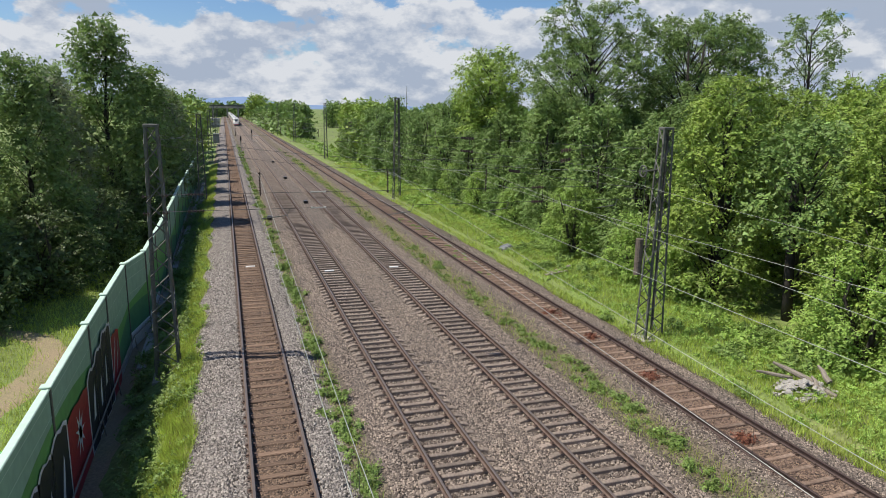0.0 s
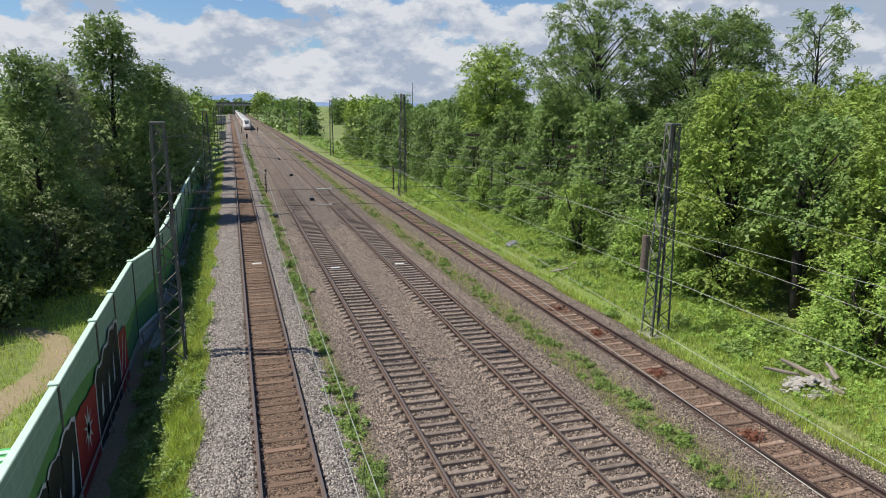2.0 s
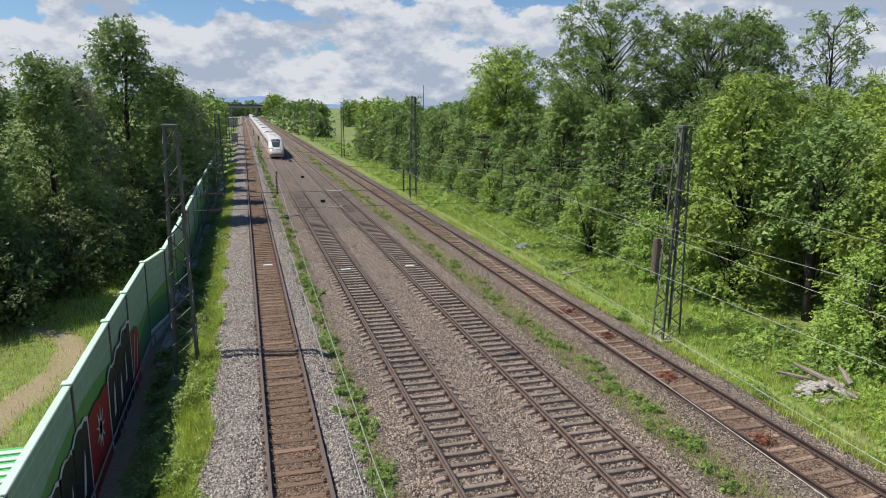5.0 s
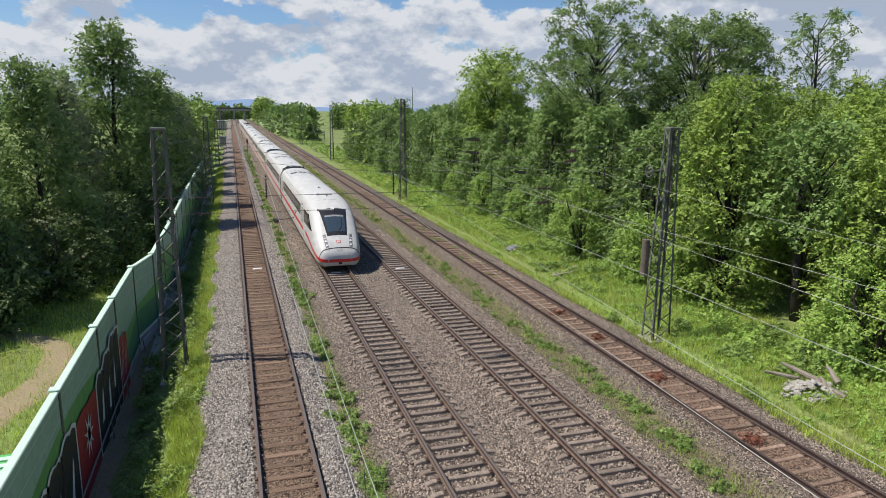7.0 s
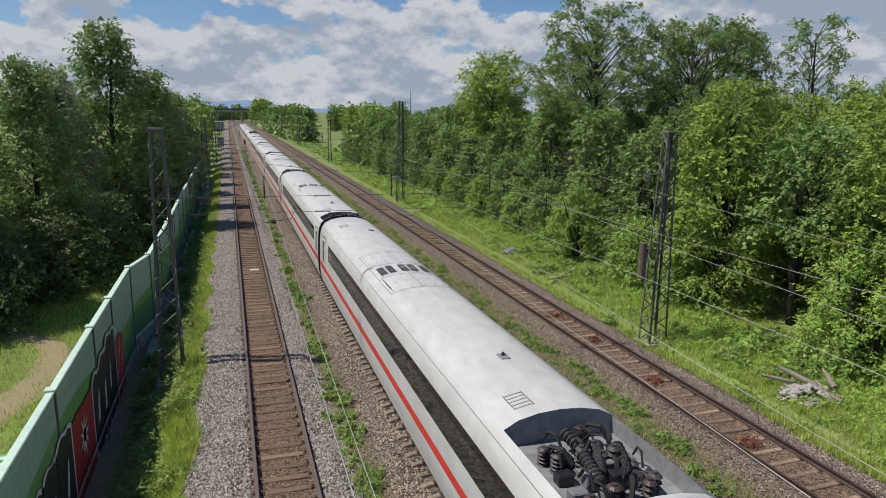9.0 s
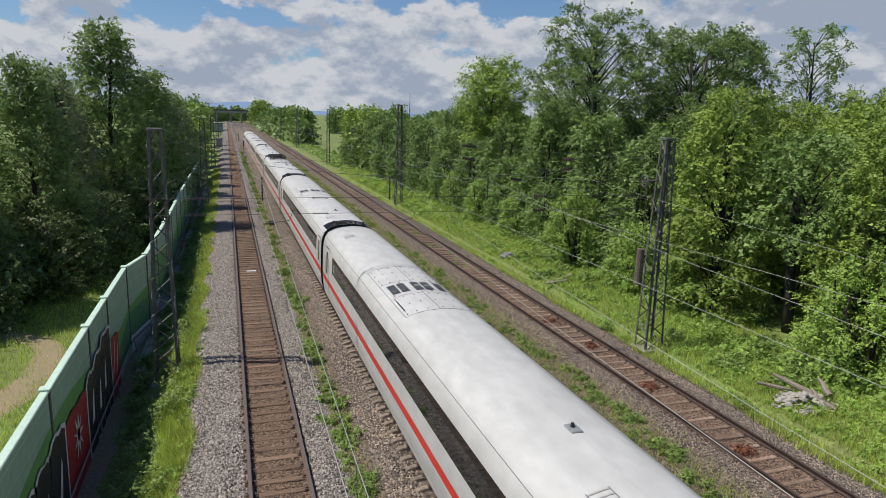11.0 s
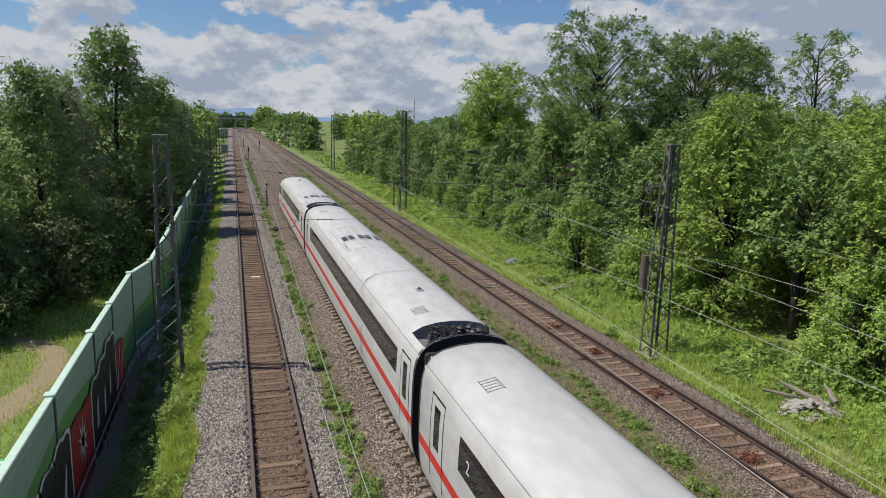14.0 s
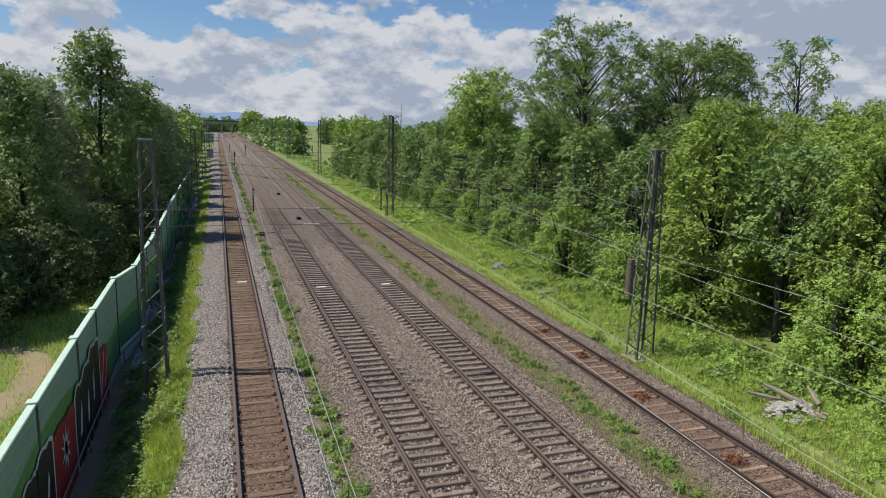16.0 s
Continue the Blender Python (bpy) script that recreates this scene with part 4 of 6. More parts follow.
def plant_trees():
    G = "tree belt along the railway"
    bush_a = make_tree("shrub", "dense bright green shrub thicket on the verge", 1, 8.6, 2.5, 0.03, 56, 18000, 0.14, LEAF["mid"], (0.7, 1.3), 0.14, form="column", trunk_tops=3, shell=0.3, ragged=0.4)
    bush_b = make_tree("shrub", "tall leafy green shrub column overgrown with climbers", 2, 10.2, 2.6, 0.02, 74, 26000, 0.145, LEAF["mid"], (0.7, 1.3), 0.16, form="column", trunk_tops=3, shell=0.3, ragged=0.4, droop=0.5)
    bush_c = make_tree("shrub", "ivy-covered bright shrub at the grass edge", 3, 5.0, 1.9, 0.02, 52, 25000, 0.085, LEAF["ivy"], (0.45, 0.9), 0.10, form="column", trunk_tops=3, shell=0.3, ragged=0.4, droop=0.5)
    robinia = make_tree("tree", "robinia tree with feathery yellow-green foliage", 4, 12.0, 2.7, 0.03, 96, 43000, 0.115, LEAF["bright"], (0.6, 1.25), 0.2, form="column", trunk_tops=2, flat=0.75, shell=0.32, ragged=0.4, droop=0.4)
    tall_a = make_tree("tree", "tall broadleaf tree with open crown and dark limbs", 5, 21.5, 5.6, 0.40, 124, 34000, 0.17, LEAF["tall"], (0.6, 1.35), 0.34, flat=0.55, shell=0.5, ragged=0.5, twig=0.2, inner=0.03)
    tall_b = make_tree("tree", "tall spreading tree with gaps in its crown", 6, 19.5, 6.4, 0.30, 170, 46000, 0.17, LEAF["tall"], (0.65, 1.45), 0.28, flat=0.55, trunk_tops=2, shell=0.5, ragged=0.5, twig=0.18, inner=0.07)
    fresh = make_tree("tree", "fresh green maple with a dense broad crown", 15, 18.0, 4.4, 0.42, 80, 18000, 0.20, LEAF["bright"], (0.8, 1.5), 0.26, flat=0.65, shell=0.4, ragged=0.4, twig=0.2)
    sparse = make_tree("tree", "thin half-bare tree with bare side branches", 7, 19.5, 3.0, 0.50, 64, 7500, 0.18, LEAF["tall"], (0.4, 0.9), 0.20, flat=0.75, shell=0.6, twig=0.22, inner=0)
    poplar = make_tree("tree", "tall dark-leaved tree behind the noise barrier", 8, 15.0, 3.8, 0.05, 130, 27000, 0.17, LEAF["tall"], (0.7, 1.4), 0.17, form="cone", twig=0.2, flat=0.8, shell=0.42, ragged=0.6, inner=0.12)
    willow = make_tree("tree", "silvery grey-green willow behind the barrier", 9, 13.0, 3.1, 0.08, 84, 15000, 0.145, LEAF["silver"], (0.65, 1.3), 0.24, form="cone", droop=0.6, shell=0.4)
    left_bush = make_tree("shrub", "understorey shrub, leaves coloured dark to stand for shade", 10, 5.2, 3.0, 0.02, 54, 8500, 0.16, LEAF["deep"], (0.5, 1.1), 0.10, trunk_tops=3, shell=0.35)
    shelter = make_tree("tree", "broadleaf tree whose crown overhangs a dark hollow", 17, 11.0, 3.0, 0.44, 56, 15000, 0.15, LEAF["mid"], (0.7, 1.3), 0.2, form="column", trunk_tops=2, shell=0.35, ragged=0.4, droop=0.5)
    far_tree = make_tree("tree", "distant round-crowned green tree", 11, 11.0, 4.0, 0.05, 54, 3400, 0.48, LEAF["bright"], (0.9, 1.7), 0.22, shell=0.35)
    far_dark = make_tree("tree", "distant darker broadleaf tree", 12, 12.0, 4.2, 0.05, 54, 3400, 0.48, LEAF["mid"], (0.9, 1.7), 0.22, shell=0.35)
    for t in (bush_a, bush_b, bush_c, robinia, tall_a, tall_b, fresh, sparse, poplar, willow, left_bush, shelter, far_tree, far_dark):
        t["group"] = G
    # the side of the meadow, right of the line
    place(robinia, [(25.2, 18.9, 0.92, 0), (23.6, 27.0, 0.96, 140), (28.8, 15.4, 0.98, 70), (29.8, 23.6, 0.98, 33), (33.0, 27.0, 0.98, 200), (30.2, 30.2, 0.95, 260), (37.0, 33.0, 1.0, 20)])
    place(bush_b, [(24.4, 34.6, 0.94, 20), (25.4, 42.0, 1.0, 110), (24.8, 49.5, 1.02, 200), (25.0, 58.5, 1.0, 290), (26.5, 67.0, 1.05, 50), (28.6, 38.0, 1.0, 5), (29.5, 46.5, 1.05, 250), (29.0, 55.0, 1.1, 160), (25.5, 77.0, 1.05, 10),
                   (28.0, 32.0, 1.0, 80), (35.0, 37.5, 1.15, 140), (42.0, 33.5, 1.1, 70)])
    place(bush_a, [(22.9, 45.6, 0.62, 0), (23.6, 54.2, 0.75, 150), (23.6, 63.0, 0.92, 210), (24.0, 71.5, 1.05, 280), (23.5, 81.0, 1.05, 30), (23.5, 90.0, 1.1, 120), (23.5, 100.0, 1.15, 170), (24, 111, 1.15, 20), (22.5, 119, 0.9, 60), (22.8, 128, 0.95, 140)])
    place(bush_c, [(21.8, 31.4, 0.86, 0), (21.6, 38.2, 0.95, 60), (22.5, 40.9, 0.9, 150), (23.0, 17.6, 1.05, 130), (22.6, 13.6, 1.0, 190), (21.9, 27.9, 0.62, 250), (22.3, 50.0, 0.7, 300), (22.5, 58.5, 0.8, 200), (22.7, 67.0, 0.8, 90)])
    place(shelter, [(24.9, 22.9, 0.95, 0)])
    place(tall_a, [(28.2, 48.5, 0.96, 0), (34.0, 62.0, 0.8, 120)])
    place(tall_b, [(35.6, 45.5, 0.98, 40), (39.5, 47.5, 0.9, 160), (45.5, 36.0, 0.62, 90)])
    place(fresh, [(26.8, 67.0, 0.98, 250), (31.5, 79.0, 0.9, 60)])
    place(sparse, [(43.2, 41.0, 1.0, 0), (49.5, 36.0, 0.62, 130)])
    # behind the noise barrier
    place(poplar, [(-10.0, 58.3, 1.26, 0), (-12.6, 46.0, 0.90, 90), (-16.0, 40.0, 0.84, 170), (-8.2, 69.5, 1.02, 250), (-17.5, 50.0, 0.85, 300), (-7.6, 90.0, 0.86, 60), (-20.5, 36.0, 0.9, 130), (-14.5, 62.0, 0.9, 20), (-14.8, 37.5, 0.78, 310), (-9.3, 82.0, 0.9, 200)])
    place(willow, [(-12.4, 53.0, 1.08, 0), (-7.5, 79.0, 0.95, 90), (-18.5, 42.0, 0.9, 200), (-7.4, 100.0, 0.95, 300)])
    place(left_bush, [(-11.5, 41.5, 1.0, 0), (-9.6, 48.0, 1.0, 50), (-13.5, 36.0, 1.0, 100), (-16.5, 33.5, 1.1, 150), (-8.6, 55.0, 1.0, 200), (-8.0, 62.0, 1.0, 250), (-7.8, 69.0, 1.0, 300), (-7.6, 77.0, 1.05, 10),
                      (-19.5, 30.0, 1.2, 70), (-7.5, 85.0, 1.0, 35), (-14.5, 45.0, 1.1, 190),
                      # right of the line: dark-leaved fill whose colour stands in for shaded hollows
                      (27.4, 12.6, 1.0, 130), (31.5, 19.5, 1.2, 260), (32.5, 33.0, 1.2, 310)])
    # far down the line
    far_spots = [(-8.5, 104, 1.0, 0), (-8.3, 114, 1.0, 40), (-9.5, 126, 1.05, 80), (-9.0, 140, 1.0, 120), (-9.5, 156, 1.05, 160), (-9.5, 175, 1.0, 200), (-10, 196, 1.05, 20), (-10, 220, 1.05, 60), (-11, 250, 1.1, 100), (-12, 290, 1.1, 10)]
    place(far_dark, far_spots[1::3] + [(26.5, 124, 0.95, 0), (24, 300, 0.8, 150), (26, 330, 0.85, 200), (60, 300, 1.2, 0), (75, 300, 1.2, 50), (52, 340, 1.1, 60), (36, 400, 1.1, 9)])
    place(far_tree, far_spots[::3] + far_spots[2::3] + [(25, 118, 0.95, 0), (24.5, 133, 1.0, 50), (26, 142, 1.0, 80), (29, 152, 1.0, 100), (21.2, 216, 0.55, 60), (20.8, 226, 0.5, 130), (21.5, 280, 0.7, 100), (22.0, 315, 0.85, 140),
                                       (24, 350, 0.9, 180), (25, 385, 1.0, 220), (26, 430, 1.1, 260), (20.5, 490, 1.6, 300), (25, 515, 1.7, 10), (30, 560, 1.3, 50), (-12, 340, 1.1, 0), (-14, 400, 1.2, 70)])


def plant_horizon():
    """A low belt of trees closes the view behind the meadow."""
    r = random.Random(77)
    line = make_tree("tree", "far hazy green tree on the horizon", 13, 14.0, 6.5, 0.04, 36, 1400, 1.5, LEAF["mid"], (2.0, 3.2), 0.3)
    spots = [(x + r.uniform(-8, 8), 560 + abs(x) * 0.12 + r.uniform(-70, 90), r.uniform(0.75, 1.2), r.uniform(0, 360)) for x in [44 + 13 * k for k in range(38)]]
    spots += [(-22 - 12 * k + r.uniform(-4, 4), 520 + r.uniform(-60, 120), r.uniform(0.8, 1.2), r.uniform(0, 360)) for k in range(16)]
    spots += [(r.uniform(70, 160), r.uniform(300, 460), r.uniform(0.5, 0.85), r.uniform(0, 360)) for k in range(36)]
    spots += [(r.uniform(19.5, 24), y, r.uniform(0.4, 0.7), r.uniform(0, 360)) for y in range(214, 520, 9)]
    spots += [(-60 + 7 * k + r.uniform(-2, 2), 660 + r.uniform(-20, 60), r.uniform(0.7, 1.0), r.uniform(0, 360)) for k in range(19)]
    place(line, spots)


def weed_bush(seed, size, leaves, mat, leaf=0.10):
    r = random.Random(seed)
    w = thing("weed_clump", "low leafy green weeds growing in the ballast", "weed", "weeds between the tracks")
    tips = [(r.uniform(-0.45, 0.45) * size, r.uniform(-0.7, 0.7) * size, r.uniform(0.1, 0.42) * size) for _ in range(9)]
    b = Build()
    for t in tips:
        b.tube([(t[0] * 0.3, t[1] * 0.5, -0.1), t], [0.012, 0.006], 4)
    part("stem", b, LEAF["weed"], w)
    part("foliage", leaf_cloud("foliage", tips, [0.30 * size] * 9, [leaves // 9] * 9, leaf, mat, seed), None, w)
    return w


def plant_weeds():
    r = random.Random(11)
    kinds = [weed_bush(1, 0.7, 900, LEAF["weed"], 0.075), weed_bush(2, 0.85, 1200, LEAF["weed"], 0.08), weed_bush(3, 0.5, 600, LEAF["weed"], 0.065)]
    spots = []
    y = 10.0
    while y < 175:
        gap = r.uniform(0.5, 1.5) if r.random() < 0.8 else r.uniform(1.5, 3.0)
        y += gap * (1 if y < 40 else 2.6)
        spots.append((2.05 + r.uniform(-0.15, 0.15), y, r.uniform(0.7, 1.25)))
    spots.append((2.05, 25.6, 1.25))
    y = 10.5
    while y < 160:
        y += r.uniform(0.7, 2.4) * (1 if y < 40 else 2.4)
        spots.append((11.5 + r.uniform(-0.45, 0.35), y, r.uniform(0.35, 0.75)))
    for x, y, s in ((11.6, 14.6, 0.95), (11.7, 16.6, 1.1), (11.7, 17.6, 1.15), (11.65, 18.8, 0.9), (11.5, 23.2, 0.8), (11.4, 30.0, 0.8), (11.3, 26.5, 0.7)):
        spots.append((x, y, s))
    for _ in range(26):
        spots.append((13.7 + r.uniform(-0.6, 0.6), r.uniform(34, 62), r.uniform(0.3, 0.55)))
    for _ in range(70):
        y = 7 + 60 * r.random() ** 1.5
        spots.append((16.0 + 6.0 * r.random() ** 0.7 + 0.02 * y, y, r.uniform(0.7, 2.0)))
    for _ in range(24):
        spots.append((r.uniform(-4.7, -3.4), r.uniform(9, 44), r.uniform(0.8, 1.6)))
    used = [False] * 3
    for x, y, s in spots:
        k = r.randrange(3)
        m = pose(x, y, float(ground_z(np.array(x), np.array(y))) - 0.03, 0, 0, r.uniform(0, 360)) @ Matrix.Diagonal((s, s, s, 1))
        if used[k]:
            copy_thing(kinds[k], m)
        else:
            kinds[k].matrix_basis, used[k] = m, True


def sow(name, label, count, sampler, mat, height, width, seed, z=None):
    """Grass: joined thin bent blades."""
    r = np.random.default_rng(seed)
    x, y = sampler(r, count)
    n = len(x)
    h, a = height * r.uniform(0.45, 1.3, n), r.uniform(0, 6.283, n)
    base = (np.full(n, -0.5) if z is None else z(x, y)) - 0.03
    w = width * r.uniform(0.6, 1.4, n)
    dx, dy = np.cos(a), np.sin(a)
    lx, ly = r.normal(0, 0.35, n) * h, r.normal(0, 0.35, n) * h
    p0 = np.stack([x - dx * w, y - dy * w, base], -1)
    p1 = np.stack([x + dx * w, y + dy * w, base], -1)
    p2 = np.stack([x + lx, y + ly, base + h], -1)
    v = np.stack([p0, p1, p2], 1).reshape(-1, 3)
    f = np.arange(n * 3).reshape(n, 3)
    return solo(name, fast_mesh(name, v, f, mat), None, label, "grass", kind="stuff")


def ground_z(x, y):
    z = land(x, y)
    return np.where((x > -3.1) & (x < 16.4), np.maximum(z, bed_height(x)), z)


def sow_grass():
    def verge(r, n):
        y = 6 + 110 * r.random(n) ** 1.7
        x = 15.7 + 8.0 * r.random(n) ** 0.9 + 0.35 * np.sin(y * 0.8) + 0.012 * y
        return x, y

    def left_verge(r, n):
        y = 8 + 110 * r.random(n) ** 1.6
        x = -2.45 - 1.0 * r.random(n) + 0.18 * np.sin(y * 1.1)
        return x, y

    def middle(r, n):
        y = 8 + 120 * r.random(n) ** 1.5
        return 11.45 + r.normal(0, 0.42, n), y

    def meadow(r, n):
        y = 10 + 50 * r.random(n) ** 1.2
        x = -5.8 - 15 * r.random(n)
        keep = np.abs(x + 9.6 - 0.9 * np.sin(y * 0.25) + 0.12 * np.maximum(0, y - 30) ** 2) > 0.8 * r.random(n) + 0.08
        return x[keep], y[keep]

    def strip(r, n):
        y = 10 + 70 * r.random(n) ** 1.4
        return 2.1 + r.normal(0, 0.22, n), y

    sow("verge_grass", "tall bright green grass and weeds on the verge", 120000, verge, M["blade"], 0.30, 0.015, 21, ground_z)
    sow("embankment_grass", "yellow-green grass strip along the ballast shoulder", 60000, left_verge, M["blade"], 0.34, 0.012, 22, ground_z)
    sow("track_grass", "thin grass and weeds between two tracks", 16000, middle, M["blade"], 0.22, 0.008, 23, ground_z)
    sow("meadow_grass", "meadow grass beside a dirt track behind the barrier", 80000, meadow, M["blade"], 0.30, 0.014, 24, ground_z)
    sow("ballast_grass", "sparse grass tufts in the ballast", 5000, strip, M["blade"], 0.2, 0.008, 25, ground_z)


def herb_layer(name, label, n, spot, size, leaf, mat, seed):
    """Knee-high broad-leaved herbs, too many to count, joined in one."""
    r = random.Random(seed)
    cs, rs, ns = [], [], []
    for _ in range(n):
        x, y = spot(r)
        s = size * r.uniform(0.55, 1.5)
        cs.append((x, y, float(ground_z(np.array(x), np.array(y))) + 0.30 * s))
        rs.append(0.62 * s)
        ns.append(int(150 * s / size))
    solo(name, leaf_cloud(name, cs, rs, ns, leaf, mat, seed, 0.75, 0.4, 0.5), None, label, "weeds", kind="stuff")


def grow_herbs():
    def verge(r):
        y = 7 + 70 * r.random() ** 1.5
        return 16.25 + 6.4 * r.random() ** 0.9 + 0.3 * math.sin(y * 0.7) + 0.02 * y, y

    def barrier_foot(r):
        y = 7 + 60 * r.random() ** 1.3
        return r.uniform(-4.55, -3.0) + 0.2 * math.sin(y * 0.9), y

    def shoulder(r):
        y = 8 + 60 * r.random() ** 1.3
        return -2.75 + r.gauss(0, 0.22), y

    def forest_edge(r):
        y = 8 + 70 * r.random() ** 1.4
        return (20.6 + 0.02 * y + 1.6 * r.random(), y) if not 18.8 < y < 25.2 else (20.2 + 0.5 * r.random(), y)

    herb_layer("verge_herbs", "broad-leaved green weeds standing in the verge grass", 1500, verge, 0.36, 0.06, LEAF["ivy"], 51)
    def middle(r):
        y = 9 + 130 * r.random() ** 1.5
        return 11.35 + 0.25 * math.sin(y * 0.4) + r.gauss(0, 0.32), y

    def cess(r):
        y = 10 + 110 * r.random() ** 1.4
        return 2.1 + 0.1 * math.sin(y * 0.6) + r.gauss(0, 0.16), y

    def far_verge(r):
        y = 62 + 190 * r.random() ** 1.3
        return 16.6 + 6.0 * r.random() + 0.01 * y, y

    herb_layer("far_verge_herbs", "rank green weeds and grass along the far verge", 420, far_verge, 0.62, 0.15, LEAF["ivy"], 57)
    herb_layer("middle_herbs", "patchy green weeds in the strip between two tracks", 250, middle, 0.26, 0.05, LEAF["weed"], 55)
    herb_layer("cess_herbs", "small green weeds in the gap beside the ballast", 170, cess, 0.24, 0.05, LEAF["weed"], 56)
    herb_layer("barrier_herbs", "dark green nettles along the barrier foot", 260, barrier_foot, 0.66, 0.075, LEAF["weed"], 52)
    herb_layer("shoulder_herbs", "yellow-green weeds on the ballast shoulder", 130, shoulder, 0.34, 0.055, LEAF["ivy"], 53)
    herb_layer("edge_herbs", "leafy undergrowth at the foot of the shrubs", 170, forest_edge, 0.95, 0.095, LEAF["ivy"], 54)


def lay_foot_strip():
    """Bare trodden soil along the foot of the barrier."""
    v, f = [], []
    ys = np.arange(2, 95, 0.7)
    for j, y in enumerate(ys):
        x0 = float(np.interp(y, [w[1] for w in WALL], [w[0] for w in WALL])) + 0.08
        for i, dx in enumerate((0.0, 0.3, 0.62 + 0.12 * math.sin(y * 1.9) + 0.08 * math.sin(y * 4.3))):
            v.append((x0 + dx, y, float(land(np.array(x0 + dx), np.array(y))) + 0.035 - (0.03 if i == 2 else 0)))
        if j:
            k = 3 * j
            f += [(k - 3, k - 2, k + 1, k), (k - 2, k - 1, k + 2, k + 1)]
    solo("soil_strip", mesh_of("soil_strip", v, f, M["dirt"], smooth=True), None, "bare brown soil along the barrier foot", "soil", kind="structure")


def lay_path():
    ys = np.arange(4, 41, 0.8)
    xs = np.linspace(-0.85, 0.85, 8)
    v, f = [], []
    for j, y in enumerate(ys):
        c = -9.6 + 0.9 * math.sin(y * 0.25) - (0.12 * max(0, y - 30) ** 2)
        for i, dx in enumerate(xs):
            x = c + dx * (1 + 0.25 * math.sin(y * 1.7 + i))
            v.append((x, y, float(ground_z(np.array(x), np.array(y))) + 0.04 - (0.06 if i in (0, 7) else 0)))
    for j in range(len(ys) - 1):
        for i in range(7):
            k = j * 8 + i
            f.append((k, k + 1, k + 9, k + 8))
    solo("dirt_path", mesh_of("dirt_path", v, f, M["dirt"], smooth=True), None, "sandy dirt path worn through the meadow", "path", kind="structure")

# ---- far distance and small things ----


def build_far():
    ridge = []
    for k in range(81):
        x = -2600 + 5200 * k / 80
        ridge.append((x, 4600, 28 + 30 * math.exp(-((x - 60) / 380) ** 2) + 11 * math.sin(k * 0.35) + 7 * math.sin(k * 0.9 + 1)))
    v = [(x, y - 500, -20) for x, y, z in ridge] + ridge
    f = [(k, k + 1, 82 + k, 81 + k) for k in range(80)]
    solo("hills", mesh_of("hills", v, f, M["hill"], smooth=True), None, "hills on the horizon, coloured blue for distance haze", "hills", kind="structure")
    bridge = thing("road_bridge", "distant concrete road bridge across the railway", "bridge", kind="structure", at=(0, 600, 0))
    part("deck", Build().box(-40, 60, -5, 5, 7.6, 9.2, 0.1), M["concrete"], bridge)
    part("parapet", Build().box(-40, 60, -5.2, -4.9, 9.2, 10.4, 0.05), M["mast"], bridge)
    for x in (-9.5, 2.3, 11.2, 20.5):
        part("pier", Build().box(x - 0.6, x + 0.6, -4, 4, -0.6, 7.6, 0.1), M["concrete"], bridge)
    shed = thing("lineside_building", "low pale flat-roofed lineside building", "building", at=(-5.6, 352, -0.5))
    part("wall", Build().box(-2.6, 2.6, -9, 9, 0, 3.6, 0.05), M["plaster"], shed)
    part("roof", Build().box(-2.9, 2.9, -9.3, 9.3, 3.6, 3.9, 0.05), M["roof_tile"], shed)
    for y in (-5, 0, 5):
        part("window", Build().box(2.6, 2.66, y - 0.8, y + 0.8, 1.2, 2.5), M["glass"], shed)
    ant = thing("antenna_mast", "thin distant antenna mast", "antenna", at=(107.7, 400, -0.5))
    part("pole", Build().tube([(0, 0, 0), (0, 0, 24.2)], [0.35, 0.12], 6), M["mast"], ant)
    cab = thing("relay_cabinet", "grey lineside relay cabinet on a frame", "cabinet", at=(-2.9, 168, -0.5))
    part("box", Build().box(-0.7, 0.7, -0.5, 0.5, 1.2, 3.4, 0.04), M["roof_grey"], cab)
    for x in (-0.6, 0.6):
        part("leg", Build().box(x - 0.05, x + 0.05, -0.4, 0.4, -0.1, 1.2), M["mast"], cab)


